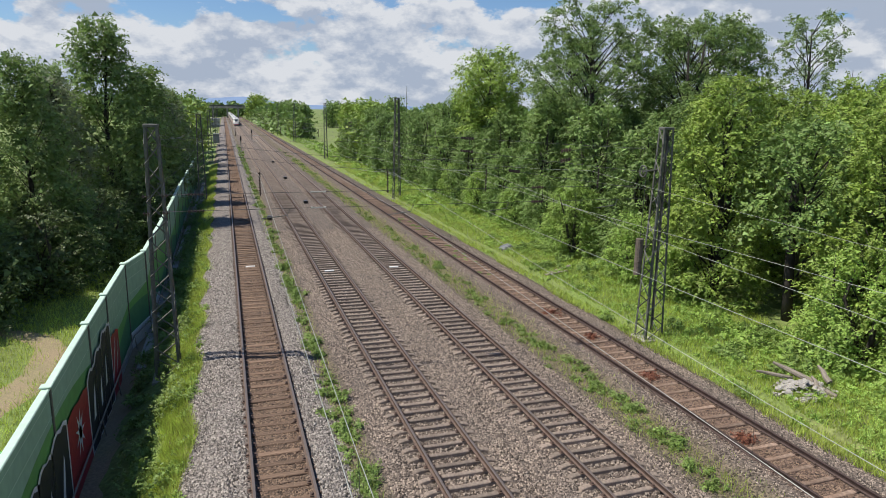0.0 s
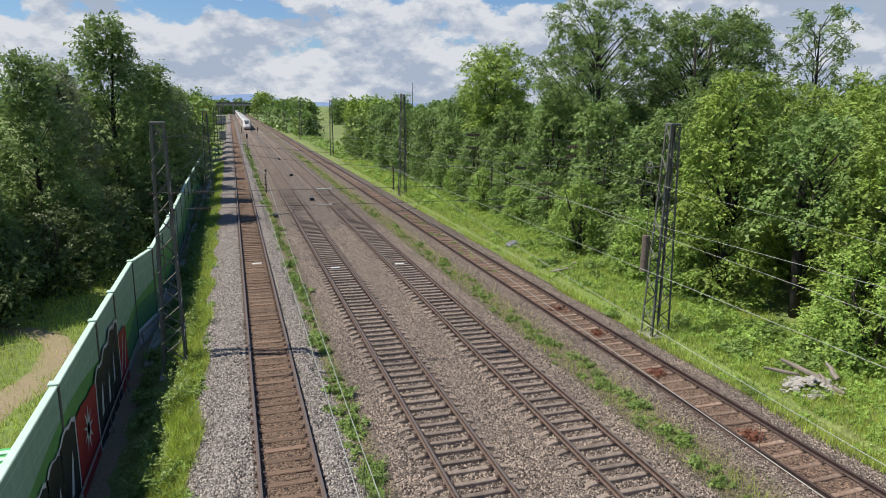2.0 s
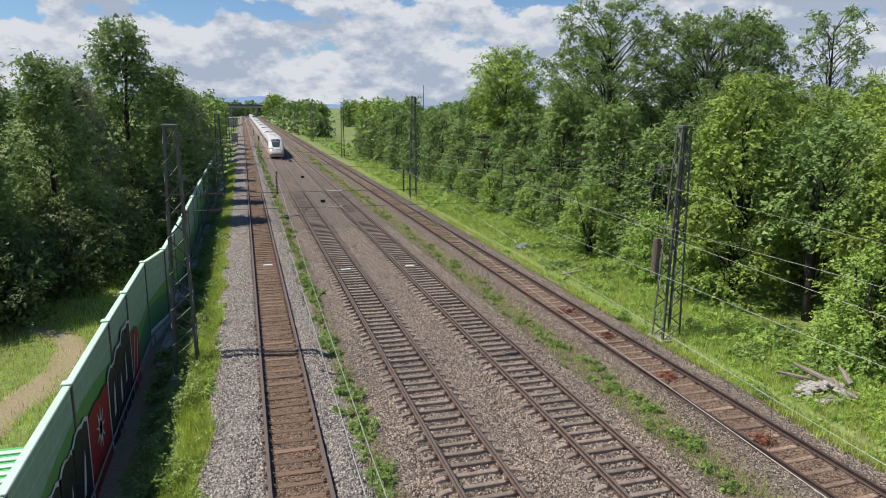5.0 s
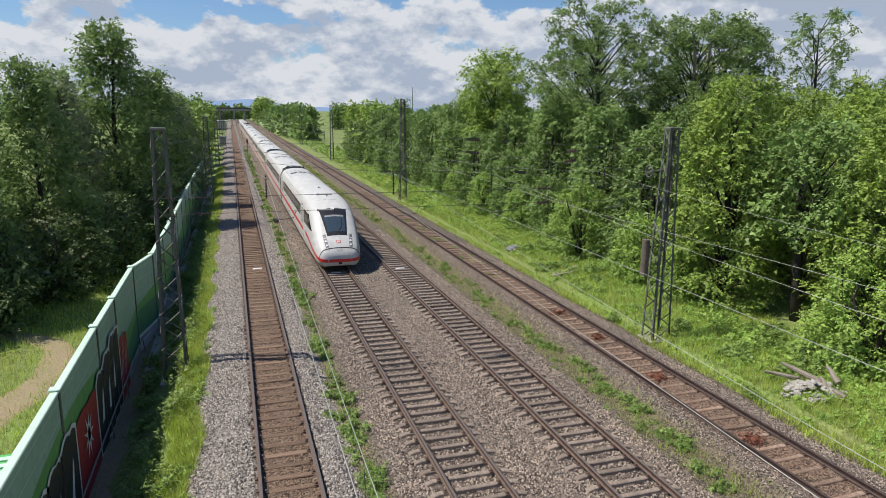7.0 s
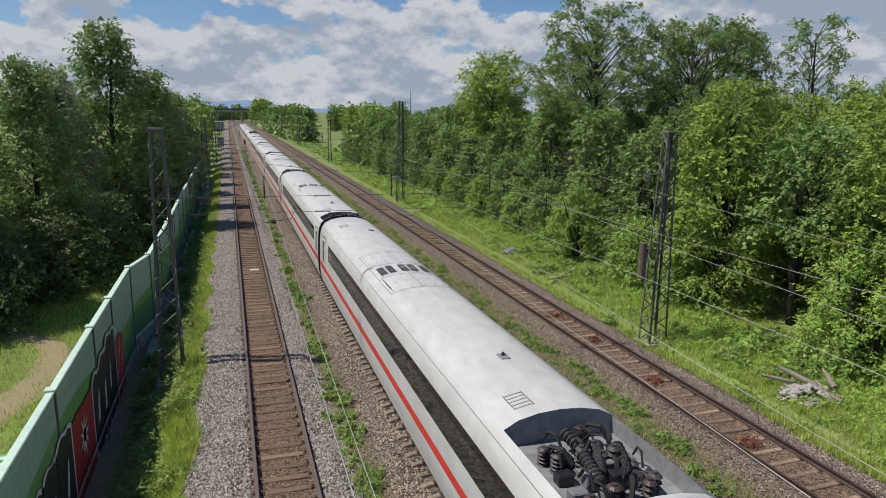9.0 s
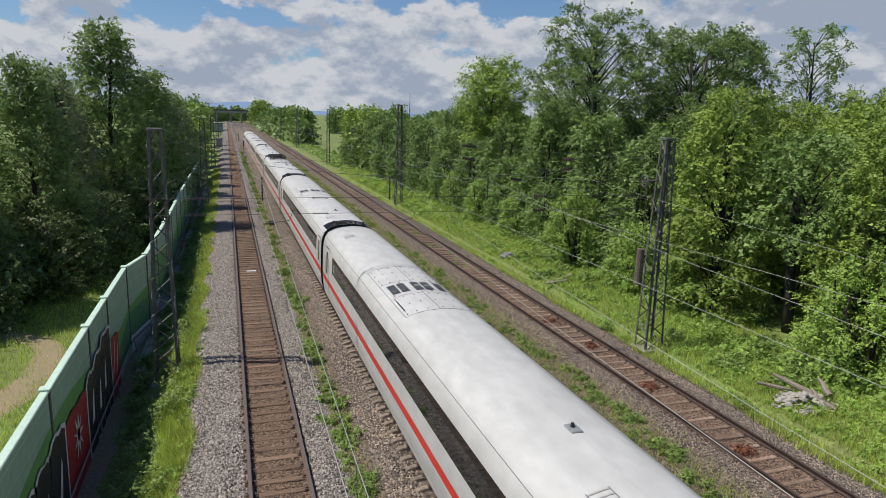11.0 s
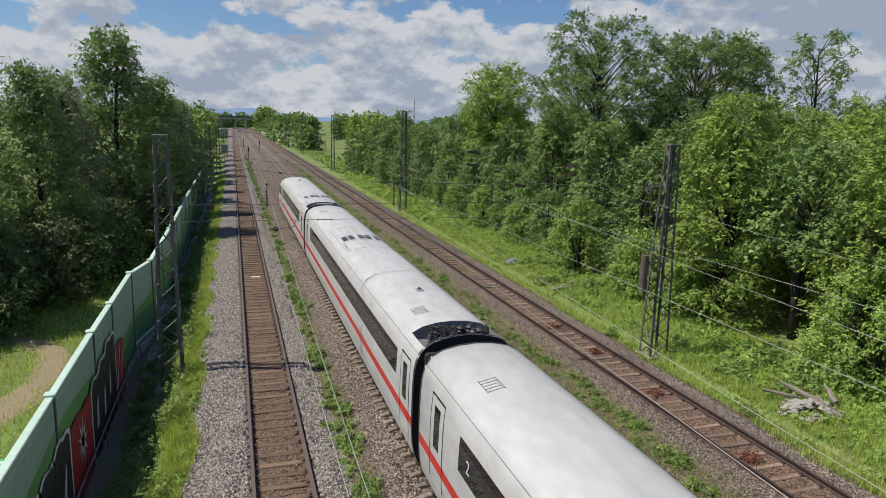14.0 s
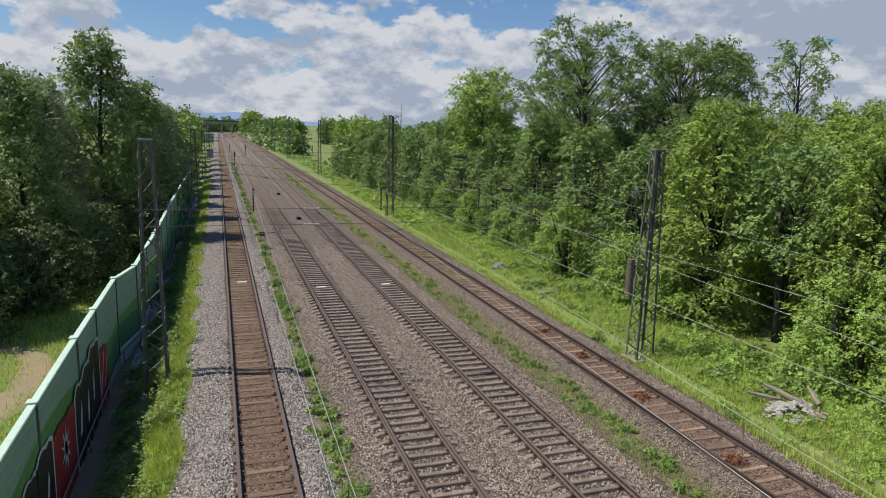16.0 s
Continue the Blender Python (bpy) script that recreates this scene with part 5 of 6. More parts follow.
def build_debris():
    r = random.Random(9)
    heap = thing("rubble_heap", "heap of pale broken rubble in the grass", "rubble", at=(18.55, 16.1, -0.45))
    for k in range(120):
        a, q = r.uniform(0, 6.28), r.random() ** 0.6
        x, y, s = 1.25 * q * math.cos(a), 0.85 * q * math.sin(a), r.uniform(0.05, 0.24)
        pts = [(s * r.uniform(0.6, 1.1) * math.cos(k * 1.0472), s * r.uniform(0.4, 0.8) * math.sin(k * 1.0472)) for k in range(6)]
        b = Build().add([(px, py, -0.16 * s) for px, py in pts] + [(px * 0.9, py * 0.9, 0.16 * s) for px, py in pts], [(k, (k + 1) % 6, 6 + (k + 1) % 6, 6 + k) for k in range(6)] + [(5, 4, 3, 2, 1, 0), (6, 7, 8, 9, 10, 11)])
        ob = part("rubble_piece", b, M["rubble"], heap, at=(x, y, 0.34 * (1 - q) + 0.14))
        ob.rotation_euler = (r.uniform(-0.7, 0.7), r.uniform(-0.7, 0.7), r.uniform(0, 6))
    for k, (x, y, rz, ln, up) in enumerate(((18.35, 16.5, 150, 1.3, 8), (18.75, 15.9, 118, 1.5, 14), (19.2, 15.6, 70, 0.9, 20), (18.55, 14.75, 100, 0.8, 10), (18.3, 15.2, 60, 0.9, 12))):
        w = r.uniform(0.07, 0.12)
        log = solo("broken_log", Build().tube([(0, 0, 0), (ln * 0.3, 0.05, 0.03), (ln * 0.7, -0.03, 0.0), (ln, 0.04, 0.02)], [w, w * 0.95, w * 0.8, w * 0.45], 7), M["timber"], "weathered grey broken log beside the rubble", "log", "broken logs")
        log.matrix_world = pose(x + 0.55, y + 0.45, -0.22 + 0.05 * (k % 3), 0, -up, rz)
    for x, y, rz, ln in ((18.6, 34.6, 25, 2.2), (17.9, 33.8, 8, 1.6)):
        p = solo("plank", Build().box(-ln / 2, ln / 2, -0.12, 0.12, 0, 0.06, 0.01), M["timber"], "weathered plank lying in the tall grass", "plank", "planks")
        p.matrix_world = pose(x, y, -0.2, 0, -4, rz)
    rock = solo("boulder", Build().box(-0.55, 0.55, -0.35, 0.35, 0, 0.42, 0.14), M["well_dark"], "grey boulder lying in the grass", "boulder")
    rock.matrix_world = pose(17.9, 41.4, -0.4, 4, -5, 30)
    for x, y, s in ((13.75, 26.6, 0.55), (13.7, 18.5, 0.4), (13.6, 13.6, 0.35), (13.9, 23.0, 0.3)):
        h = thing("rust_heap", "heap of rust-red dry vegetation between the rails", "rust heap", "rust heaps", at=(x, y, -0.2))
        tagged(part("dry_litter", leaf_cloud("dry_litter", [(0, 0, 0.06)], [s], [700], 0.06, M["rust"], int(y * 7), 0.25), None, h), kind="stuff")
    for x, y in ((0.1, 39.8), (4.6, 37.6), (8.6, 37.6)):
        solo("track_plate", Build().box(x - 0.28, x + 0.28, y - 0.11, y + 0.11, -0.19, -0.13, 0.01), M["plaster"], "pale plate between the rails", "track plate", "track plates")
    for x, y in ((6.66, 67.4), (6.7, 92.0), (2.4, 58.0), (7.0, 120.0)):
        solo("track_box", Build().box(x - 0.22, x + 0.22, y - 0.3, y + 0.3, -0.26, 0.02, 0.03), M["black"], "small dark cable box beside the rail", "cable box", "cable boxes")
    signal_post(2.3, 150.0, 3.0, "distant dark signal post between two tracks")
    signal_post(6.7, 205.0, 2.6, "distant dark signal post between the main tracks")
    trough = thing("cable_trough", "concrete cable trough at the foot of the barrier", "cable trough", kind="structure")
    for k in range(66):
        y = 27.5 + k * 1.0
        part("trough_lid", Build().box(-0.25, 0.25, 0.01, 0.985, -0.1, 0.0, 0.01), M["concrete"], trough, at=(-4.75 + 0.012 * max(0, y - 30), y, float(land(np.array(-4.75 + 0.012 * max(0, y - 30)), np.array(y))) + 0.07))
    stand = thing("green_container", "bright green ribbed container behind the barrier", "container", at=(-7.4, 16.6, -1.6))
    part("body", Build().box(-1.2, 1.2, -2.4, 2.4, 0, 1.45, 0.04), M["bright_green"], stand)
    lid = Build()
    for k in range(12):
        lid.box(-1.22, 1.22, -2.35 + 0.39 * k, -2.15 + 0.39 * k, 1.45, 1.50, 0.01)
    part("ribs", lid, M["cap_green"], stand)


# ---- the train ----
CAR, SPEED, START, TRAIN_X, NOSE_CUT = 28.2, 43.4, 340.3, 4.84, 0.8
HALF = [(1.22, 0.28), (1.36, 0.50), (1.44, 0.85), (1.47, 1.25), (1.475, 1.75), (1.47, 2.25), (1.455, 2.75), (1.425, 3.08), (1.35, 3.38), (1.18, 3.62), (0.88, 3.78), (0.46, 3.87), (0.0, 3.90)]
ARC = np.r_[0, np.cumsum([math.dist(HALF[k], HALF[k + 1]) for k in range(len(HALF) - 1)])]
ARC = ARC / ARC[-1]
HX, HZ = [p[0] for p in HALF], [p[1] for p in HALF]
TOP_S, TOP_Z = [0, 0.04, 0.10, 0.25, 0.45, 0.8, 1.3, 2.0, 2.7, 3.4, 4.3, 5.5, 8.0], [0.92, 1.04, 1.16, 1.36, 1.55, 1.83, 2.20, 2.73, 3.19, 3.50, 3.72, 3.84, 3.87]
WID_S, WID_F = [0, 0.04, 0.10, 0.20, 0.35, 0.8, 1.6, 2.6, 4.0, 6.0], [0.44, 0.555, 0.645, 0.715, 0.775, 0.85, 0.925, 0.968, 0.993, 1.0]
LOW_S, LOW_Z = [0, 0.06, 0.18, 0.5, 1.2, 2.5], [0.46, 0.36, 0.28, 0.22, 0.22, 0.28]


def hull(s, u, nose):
    """A point of the car's skin: s metres behind the front, u from -1 (left skirt) over 0 (roof) to 1 (right skirt)."""
    v = 1 - abs(u)
    x, z = np.interp(v, ARC, HX), np.interp(v, ARC, HZ)
    if nose and s < 8:
        top, low, w = np.interp(s, TOP_S, TOP_Z), np.interp(s, LOW_S, LOW_Z), np.interp(s, WID_S, WID_F)
        f = (z - 0.28) / (3.87 - 0.28)
        # toward the tip the sides stay upright and the shoulder squares off
        q = 1 - (top - 1.25) / 2.62
        x = x * w * (1 + 0.10 * q * math.sin(math.pi * f))
        if q > 0:
            x -= 0.16 * q * max(0.0, f - 0.55) * (1 if abs(u) > 0.02 else 0)
        z = low + f * (top - low)
    return Vector((x if u > 0 else -x, s, z))


def skin_normal(s, u, nose):
    a = hull(s + 0.03, u, nose) - hull(max(0, s - 0.03), u, nose)
    b = hull(s, min(1, u + 0.02), nose) - hull(s, max(-1, u - 0.02), nose)
    n = b.cross(a).normalized()
    c = hull(s, u, nose) - Vector((0, s + 0.6, 1.6))
    return n if n.dot(c) > 0 else -n


def patch(rows, nose, lift):
    """A sheet that follows the skin: rows of (s, [u...])."""
    v, f = [], []
    w = len(rows[0][1])
    for s, us in rows:
        v += [hull(s, u, nose) + skin_normal(s, u, nose) * lift for u in us]
    for r in range(len(rows) - 1):
        for k in range(w - 1):
            f.append((r * w + k, r * w + k + 1, r * w + w + k + 1, r * w + w + k))
    return Build().add(v, f)


def u_of(z, s=99.0, nose=False):
    """The u (positive side) of the skin at height z, s metres behind the front."""
    if nose and s < 8:
        top, low = np.interp(s, TOP_S, TOP_Z), np.interp(s, LOW_S, LOW_Z)
        z = 0.28 + min(1.0, max(0.0, (z - low) / (top - low))) * 3.59
    return 1 - float(np.interp(z, HZ, ARC))


def band(s0, s1, z0, z1, nose, lift, side=-1, steps=None, rake0=0.0, rake1=0.0):
    n = steps or max(2, int((s1 - s0) / 1.0) + 1)
    v, f = [], []
    for i in range(n + 1):
        for k in range(5):
            g = k / 4
            a, b = s0 + rake0 * g, s1 + rake1 * g
            s = a + (b - a) * i / n
            u = u_of(z0 + (z1 - z0) * g, s, nose) * side
            v.append(hull(s, u, nose) + skin_normal(s, u, nose) * lift)
    for i in range(n):
        for k in range(4):
            f.append((i * 5 + k, i * 5 + k + 1, i * 5 + 6 + k, i * 5 + 5 + k))
    return Build().add(v, f)


def roof_patch(s0, s1, x0, x1, lift, nose=False):
    def u_at(x):
        xs, us = HX[::-1], [1 - a for a in ARC[::-1]]
        return math.copysign(float(np.interp(abs(x), xs[:8], us[:8])), x)
    us = [u_at(x0 + (x1 - x0) * k / 12) for k in range(13)]
    return patch([(s0 + (s1 - s0) * k / 3, us) for k in range(4)], nose, lift)


RECESS_U = 0.27


def car_body(nose, gap=0.32, cuts=()):
    ln = CAR - NOSE_CUT if nose else CAR
    S = ([0, 0.02, 0.04, 0.07, 0.10, 0.15, 0.20, 0.28, 0.45, 0.7, 1.0, 1.4, 1.8, 2.3, 2.8, 3.3, 3.8, 4.3, 4.8, 5.3, 5.8, 6.4, 7, 8] if nose else [gap]) + [10, 14, 18, 22, 25, ln - gap]
    S = sorted(set(S) | {s for c in cuts for s in c})
    U = np.unique(np.r_[-1 + ARC, 1 - ARC, np.linspace(-0.9, 0.9, 13)])
    v, f = [], []
    for s in S:
        v += [hull(s, u, nose) for u in U]
    w = len(U)
    for r in range(len(S) - 1):
        gone = any(a - 1e-6 <= S[r] < b - 1e-6 for a, b in cuts)
        f += [(r * w + k, r * w + k + 1, r * w + w + k + 1, r * w + w + k) for k in range(w - 1) if not (gone and abs(U[k] + U[k + 1]) / 2 < RECESS_U)]
        f.append((r * w + w - 1, r * w, r * w + w, r * w + 2 * w - 1))
    f += [tuple(range(w - 1, -1, -1)), tuple(range((len(S) - 1) * w, len(S) * w))]
    return Build().add(v, f).mesh("body", M["white_body"], True)


def wheelset_frame():
    b = Build()
    for x in (-0.95, 0.95):
        b.box(x - 0.12, x + 0.12, -1.7, 1.7, 0.35, 0.72, 0.05)
        for y in (-1.25, 1.25):
            b.box(x - 0.16, x + 0.16, y - 0.2, y + 0.2, 0.22, 0.62, 0.05)
    b.box(-0.9, 0.9, -0.25, 0.25, 0.4, 0.7, 0.05)
    return b.mesh("bogie_frame", M["bogie"])


def wheel_pair():
    b = Build()
    b.tube([(-0.8, 0, 0.46), (0.8, 0, 0.46)], 0.09, 8)
    for x in (-0.7525, 0.7525):
        b.tube([(x - 0.06, 0, 0.46), (x + 0.06, 0, 0.46)], 0.455, 18)
    return b.mesh("wheelset", M["bogie"])


def pole_insulator(b, x, y, z, h=0.42, r=0.13):
    b.tube([(x, y, z), (x, y, z + h)], 0.05, 6)
    for k in range(5):
        b.tube([(x, y, z + h * (k + 0.15) / 5), (x, y, z + h * (k + 0.7) / 5)], [r, r * 0.6], 10)


def roof_well(car, s0, s1):
    """A grey equipment well in the roof: black shields, a folded pantograph, coil insulators and bent cables."""
    tray = part("roof_well", roof_patch(s0 + 0.6, s1, -1.0, 1.0, 0.012), M["roof_grey"], car, "grey open equipment well in the roof")
    part("well_rim", roof_patch(s0 + 0.25, s0 + 0.62, -1.02, 1.02, 0.035), M["white_body"], tray, smooth=True)
    for x0, x1 in ((-1.02, -0.30), (0.30, 1.02)):
        q = Build()
        zb = [3.84 - 0.14 * x * x for x in (x0, x1)]
        vs = [(x0, s1 - 1.5, zb[0]), (x1, s1 - 1.5, zb[1]), (x1, s1 - 0.05, zb[1]), (x0, s1 - 0.05, zb[0]), (x0 * 0.9, s1 - 0.25, 4.04), (x1 * 0.9, s1 - 0.25, 4.10), (x1 * 0.9, s1 - 0.08, 4.10), (x0 * 0.9, s1 - 0.08, 4.04)]
        q.add(vs, [(3, 2, 1, 0), (0, 1, 5, 4), (4, 5, 6, 7), (7, 6, 2, 3), (0, 4, 7, 3), (1, 2, 6, 5)])
        part("wind_shield", q, M["black"], car, "black sloping wind shield")
    r = random.Random(int(s0 * 10))
    c = (s0 + s1) / 2
    for k, (x, y, h, w) in enumerate(((-0.72, c - 0.2, 0.46, 0.15), (-0.42, c - 0.55, 0.5, 0.15), (-0.5, c - 1.25, 0.42, 0.13), (-0.1, c - 0.9, 0.55, 0.20), (0.3, c - 0.7, 0.5, 0.19), (0.15, c - 1.5, 0.58, 0.21),
                                      (0.6, c - 1.2, 0.5, 0.18), (-0.2, c - 1.9, 0.4, 0.13), (0.75, c - 0.4, 0.42, 0.15), (0.5, c + 0.7, 0.36, 0.14), (-0.55, c + 0.8, 0.36, 0.14), (0.5, c + 2.2, 0.3, 0.12), (-0.5, c + 2.2, 0.3, 0.12))):
        b = Build()
        pole_insulator(b, x, y, 3.72, h, w)
        b.tube([(x, y, 3.72 + h), (x, y, 3.78 + h)], [w * 0.8, w * 0.7], 10)
        part("insulator", b, M["dark_coil"] if k % 3 else M["insulator"], tray)
    for k in range(12):
        x, y = r.uniform(-0.8, 0.8), c - 2.1 + 1.9 * r.random()
        e, ln = max(-0.9, min(0.9, x + r.uniform(-0.7, 0.7))), r.uniform(0.4, 0.9)
        part("cable", Build().tube([(x, y, 3.78), (x, y + 0.05, 4.12), ((x + e) / 2, y + ln * 0.5, 4.24), (e, y + ln * 0.9, 4.1), (e, y + ln, 3.8)], 0.024, 6), M["rubber"], tray)
    for x, y, w in ((-0.55, c - 2.2, 0.20), (0.4, c - 2.2, 0.16), (0.0, c - 0.1, 0.22), (0.8, c - 1.8, 0.13)):
        part("switch_box", Build().box(x - w, x + w, y - 0.14, y + 0.14, 3.7, 3.95, 0.03), M["black"], tray)
    p = Build()
    for x in (-0.42, 0.42):
        p.tube([(x * 0.5, c - 0.6, 4.10), (x, c + 2.3, 4.18)], 0.045, 6)
        p.tube([(x * 1.1, c + 2.3, 4.05), (x * 0.6, c + 0.1, 4.24)], 0.035, 6)
        p.tube([(x * 1.4, c - 0.9, 4.02), (x * 1.4, c + 2.5, 4.02)], 0.035, 6)
    for y in (c - 0.9, c + 0.6, c + 2.5):
        p.tube([(-0.62, y, 4.03), (0.62, y, 4.03)], 0.045, 6)
    part("pantograph", p, M["black"], car, "folded black current collector")
    for y in (c + 1.05, c + 1.3, c + 1.62, c + 1.85):
        bow = Build().tube([(-1.0, y + 0.06, 3.92), (-0.82, y, 4.14), (-0.55, y, 4.22), (0.55, y, 4.22), (0.82, y, 4.14), (1.0, y + 0.06, 3.92)], 0.026, 6)
        part("collector_bow", bow, M["black"], car)


def end_gear(car, s0, s1):
    """A sunken recess in the roof, packed with insulators, coils and cables."""
    U = np.unique(np.r_[-1 + ARC, 1 - ARC, np.linspace(-0.9, 0.9, 13)])
    inner = [k for k in range(len(U) - 1) if abs(U[k] + U[k + 1]) / 2 < RECESS_U]
    us = [U[k] for k in inner] + [U[inner[-1] + 1]]
    n, zf, w = len(us), (3.26 if s1 - s0 > 2 else 3.42), hull(s0, us[-1], False).x
    box = Build()
    for s in (s0, s1):
        top = [hull(s, u, False) for u in us]
        box.add(top + [Vector((p.x, s, zf)) for p in top], [(k, k + 1, n + k + 1, n + k) for k in range(n - 1)])
    for sd in (-1, 1):
        p = hull(s0, us[-1], False)
        box.add([Vector((sd * w, s0, zf)), Vector((sd * w, s1, zf)), Vector((sd * w, s1, p.z)), Vector((sd * w, s0, p.z))], [(0, 1, 2, 3)])
    tray = part("roof_recess", box, M["roof_grey"], car, "sunken recess full of cables at the roof end")
    part("recess_floor", Build().add([Vector((-w, s0, zf)), Vector((w, s0, zf)), Vector((w, s1, zf)), Vector((-w, s1, zf))], [(0, 1, 2, 3)]), M["roof_grey"] if s1 - s0 > 2 else M["well_dark"], tray)
    r = random.Random(int(41 + s0))
    many = (s1 - s0) / 1.2
    for k in range(int(5.5 * many) if many > 2 else 8):
        x, y = r.uniform(-0.8, 0.8), r.uniform(s0 + 0.2, s1 - 0.2)
        b = Build()
        pole_insulator(b, x, y, zf, r.uniform(0.36, 0.58), r.uniform(0.09, 0.14))
        part("insulator", b, M["dark_coil"] if k % 4 else M["insulator"], tray)
    for k in range(int(8 * many) if many > 2 else 16):
        x, y, dx = r.uniform(-0.8, 0.8), r.uniform(s0 + 0.1, s1 - 0.55), r.uniform(-0.45, 0.45)
        z = zf + r.uniform(0.2, 0.36)
        e = max(-0.95, min(0.95, x + dx))
        b = Build().tube([(x, y, z - 0.1), (x + (e - x) * 0.4, y + 0.14, z + 0.14), (x + (e - x) * 0.8, y + 0.32, z + 0.12), (e, y + 0.46, z - 0.1)], r.choice((0.022, 0.03, 0.045)), 6)
        part("cable", b, M["rubber"], tray)
    for k in range(int(1.2 * many) + 1):
        x, y, tilt = r.uniform(-0.5, 0.6), r.uniform(s0 + 0.25, s1 - 0.95), r.uniform(-0.35, 0.35)
        b, a, e = Build(), Vector((x, y, zf + 0.22)), Vector((x + tilt, y + 0.75, zf + 0.36))
        b.tube([a.lerp(e, q / 24) for q in range(25)], [(0.075, 0.13, 0.115)[q % 3] for q in range(25)], 10)
        part("coil", b, M["dark_coil"], tray)
    for k in range(int(6 * many)):
        x, y = r.uniform(-0.75, 0.75), r.uniform(s0 + 0.2, s1 - 0.2)
        part("switch_box", Build().box(x - 0.15, x + 0.15, y - 0.12, y + 0.12, zf, zf + r.uniform(0.2, 0.36), 0.02), M["well_dark"] if k % 2 else M["black"], tray)


def roof_unit(car, s0):
    """Climate unit: panel seams, a row of dark grilles and bolt covers."""
    for x0, x1 in ((-0.92, -0.66), (-0.60, -0.34), (-0.14, 0.14), (0.20, 0.48), (0.66, 0.92)):
        g = part("roof_grille", roof_patch(s0 + 2.2, s0 + 3.2, x0, x1, 0.014), M["black"], car)
        for k in range(5):
            x = x0 + 0.02 + (x1 - x0 - 0.05) * k / 4
            part("slat", roof_patch(s0 + 2.22, s0 + 3.18, x, x + 0.014, 0.030), M["seam"], g)
    for x in (0.0, 0.34):
        part("fan", Build().tube([(x, s0 + 2.7, 3.83 - 0.09 * x), (x, s0 + 2.7, 3.935 - 0.09 * x)], 0.10, 14), M["roof_grey"], car)
    lines = Build()
    for s in (s0, s0 + 1.9, s0 + 3.5, s0 + 5.6):
        q = roof_patch(s, s + 0.025, -1.08, 1.08, 0.008)
        lines.add(q.v, q.f)
    for x in (-1.08, -0.02, 1.06):
        q = roof_patch(s0, s0 + 5.6, x, x + 0.02, 0.008)
        lines.add(q.v, q.f)
    part("roof_seam", lines, M["seam"], car)
    bolts = Build()
    for s in (s0 + 0.2, s0 + 1.0, s0 + 1.75, s0 + 3.62, s0 + 4.1, s0 + 4.75, s0 + 5.4):
        for x in (-0.98, -0.7, -0.35, 0.12, 0.45, 0.72, 0.98):
            z = 3.90 - 0.17 * x * x
            bolts.tube([(x, s, z - 0.05), (x, s, z + 0.02)], [0.022, 0.018], 6)
    tagged(part("bolt_cover", bolts, M["seam"], car), kind="stuff")
    for s, x in ((s0 + 2.05, -0.95), (s0 + 2.05, 0.30), (s0 + 3.3, -0.5), (s0 + 3.3, 0.6), (s0 + 5.0, 0.85)):
        part("warning_mark", roof_patch(s, s + 0.045, x, x + 0.08, 0.010), M["spray_red"], car)
    part("roof_louvre", roof_patch(s0 + 0.5, s0 + 1.6, -0.99, -0.955, 0.012), M["black"], car)


def door(car, s, side, nose):
    d = part("door", band(s, s + 0.95, 0.95, 3.12, nose, 0.006, side, 2), M["white_body"], car)
    edge = Build()
    for a, b, z0, z1 in ((s - 0.02, s + 0.02, 0.95, 3.12), (s + 0.93, s + 0.97, 0.95, 3.12), (s, s + 0.95, 3.09, 3.14)):
        q = band(a, b, z0, z1, nose, 0.010, side, 1)
        edge.add(q.v, q.f)
    part("door_seal", edge, M["rubber"], d)
    part("door_window", band(s + 0.28, s + 0.68, 1.85, 2.9, nose, 0.012, side, 1), M["glass"], d)
    part("door_stripe", band(s + 0.03, s + 0.92, 1.36, 1.62, nose, 0.010, side, 1), M["red"], d)


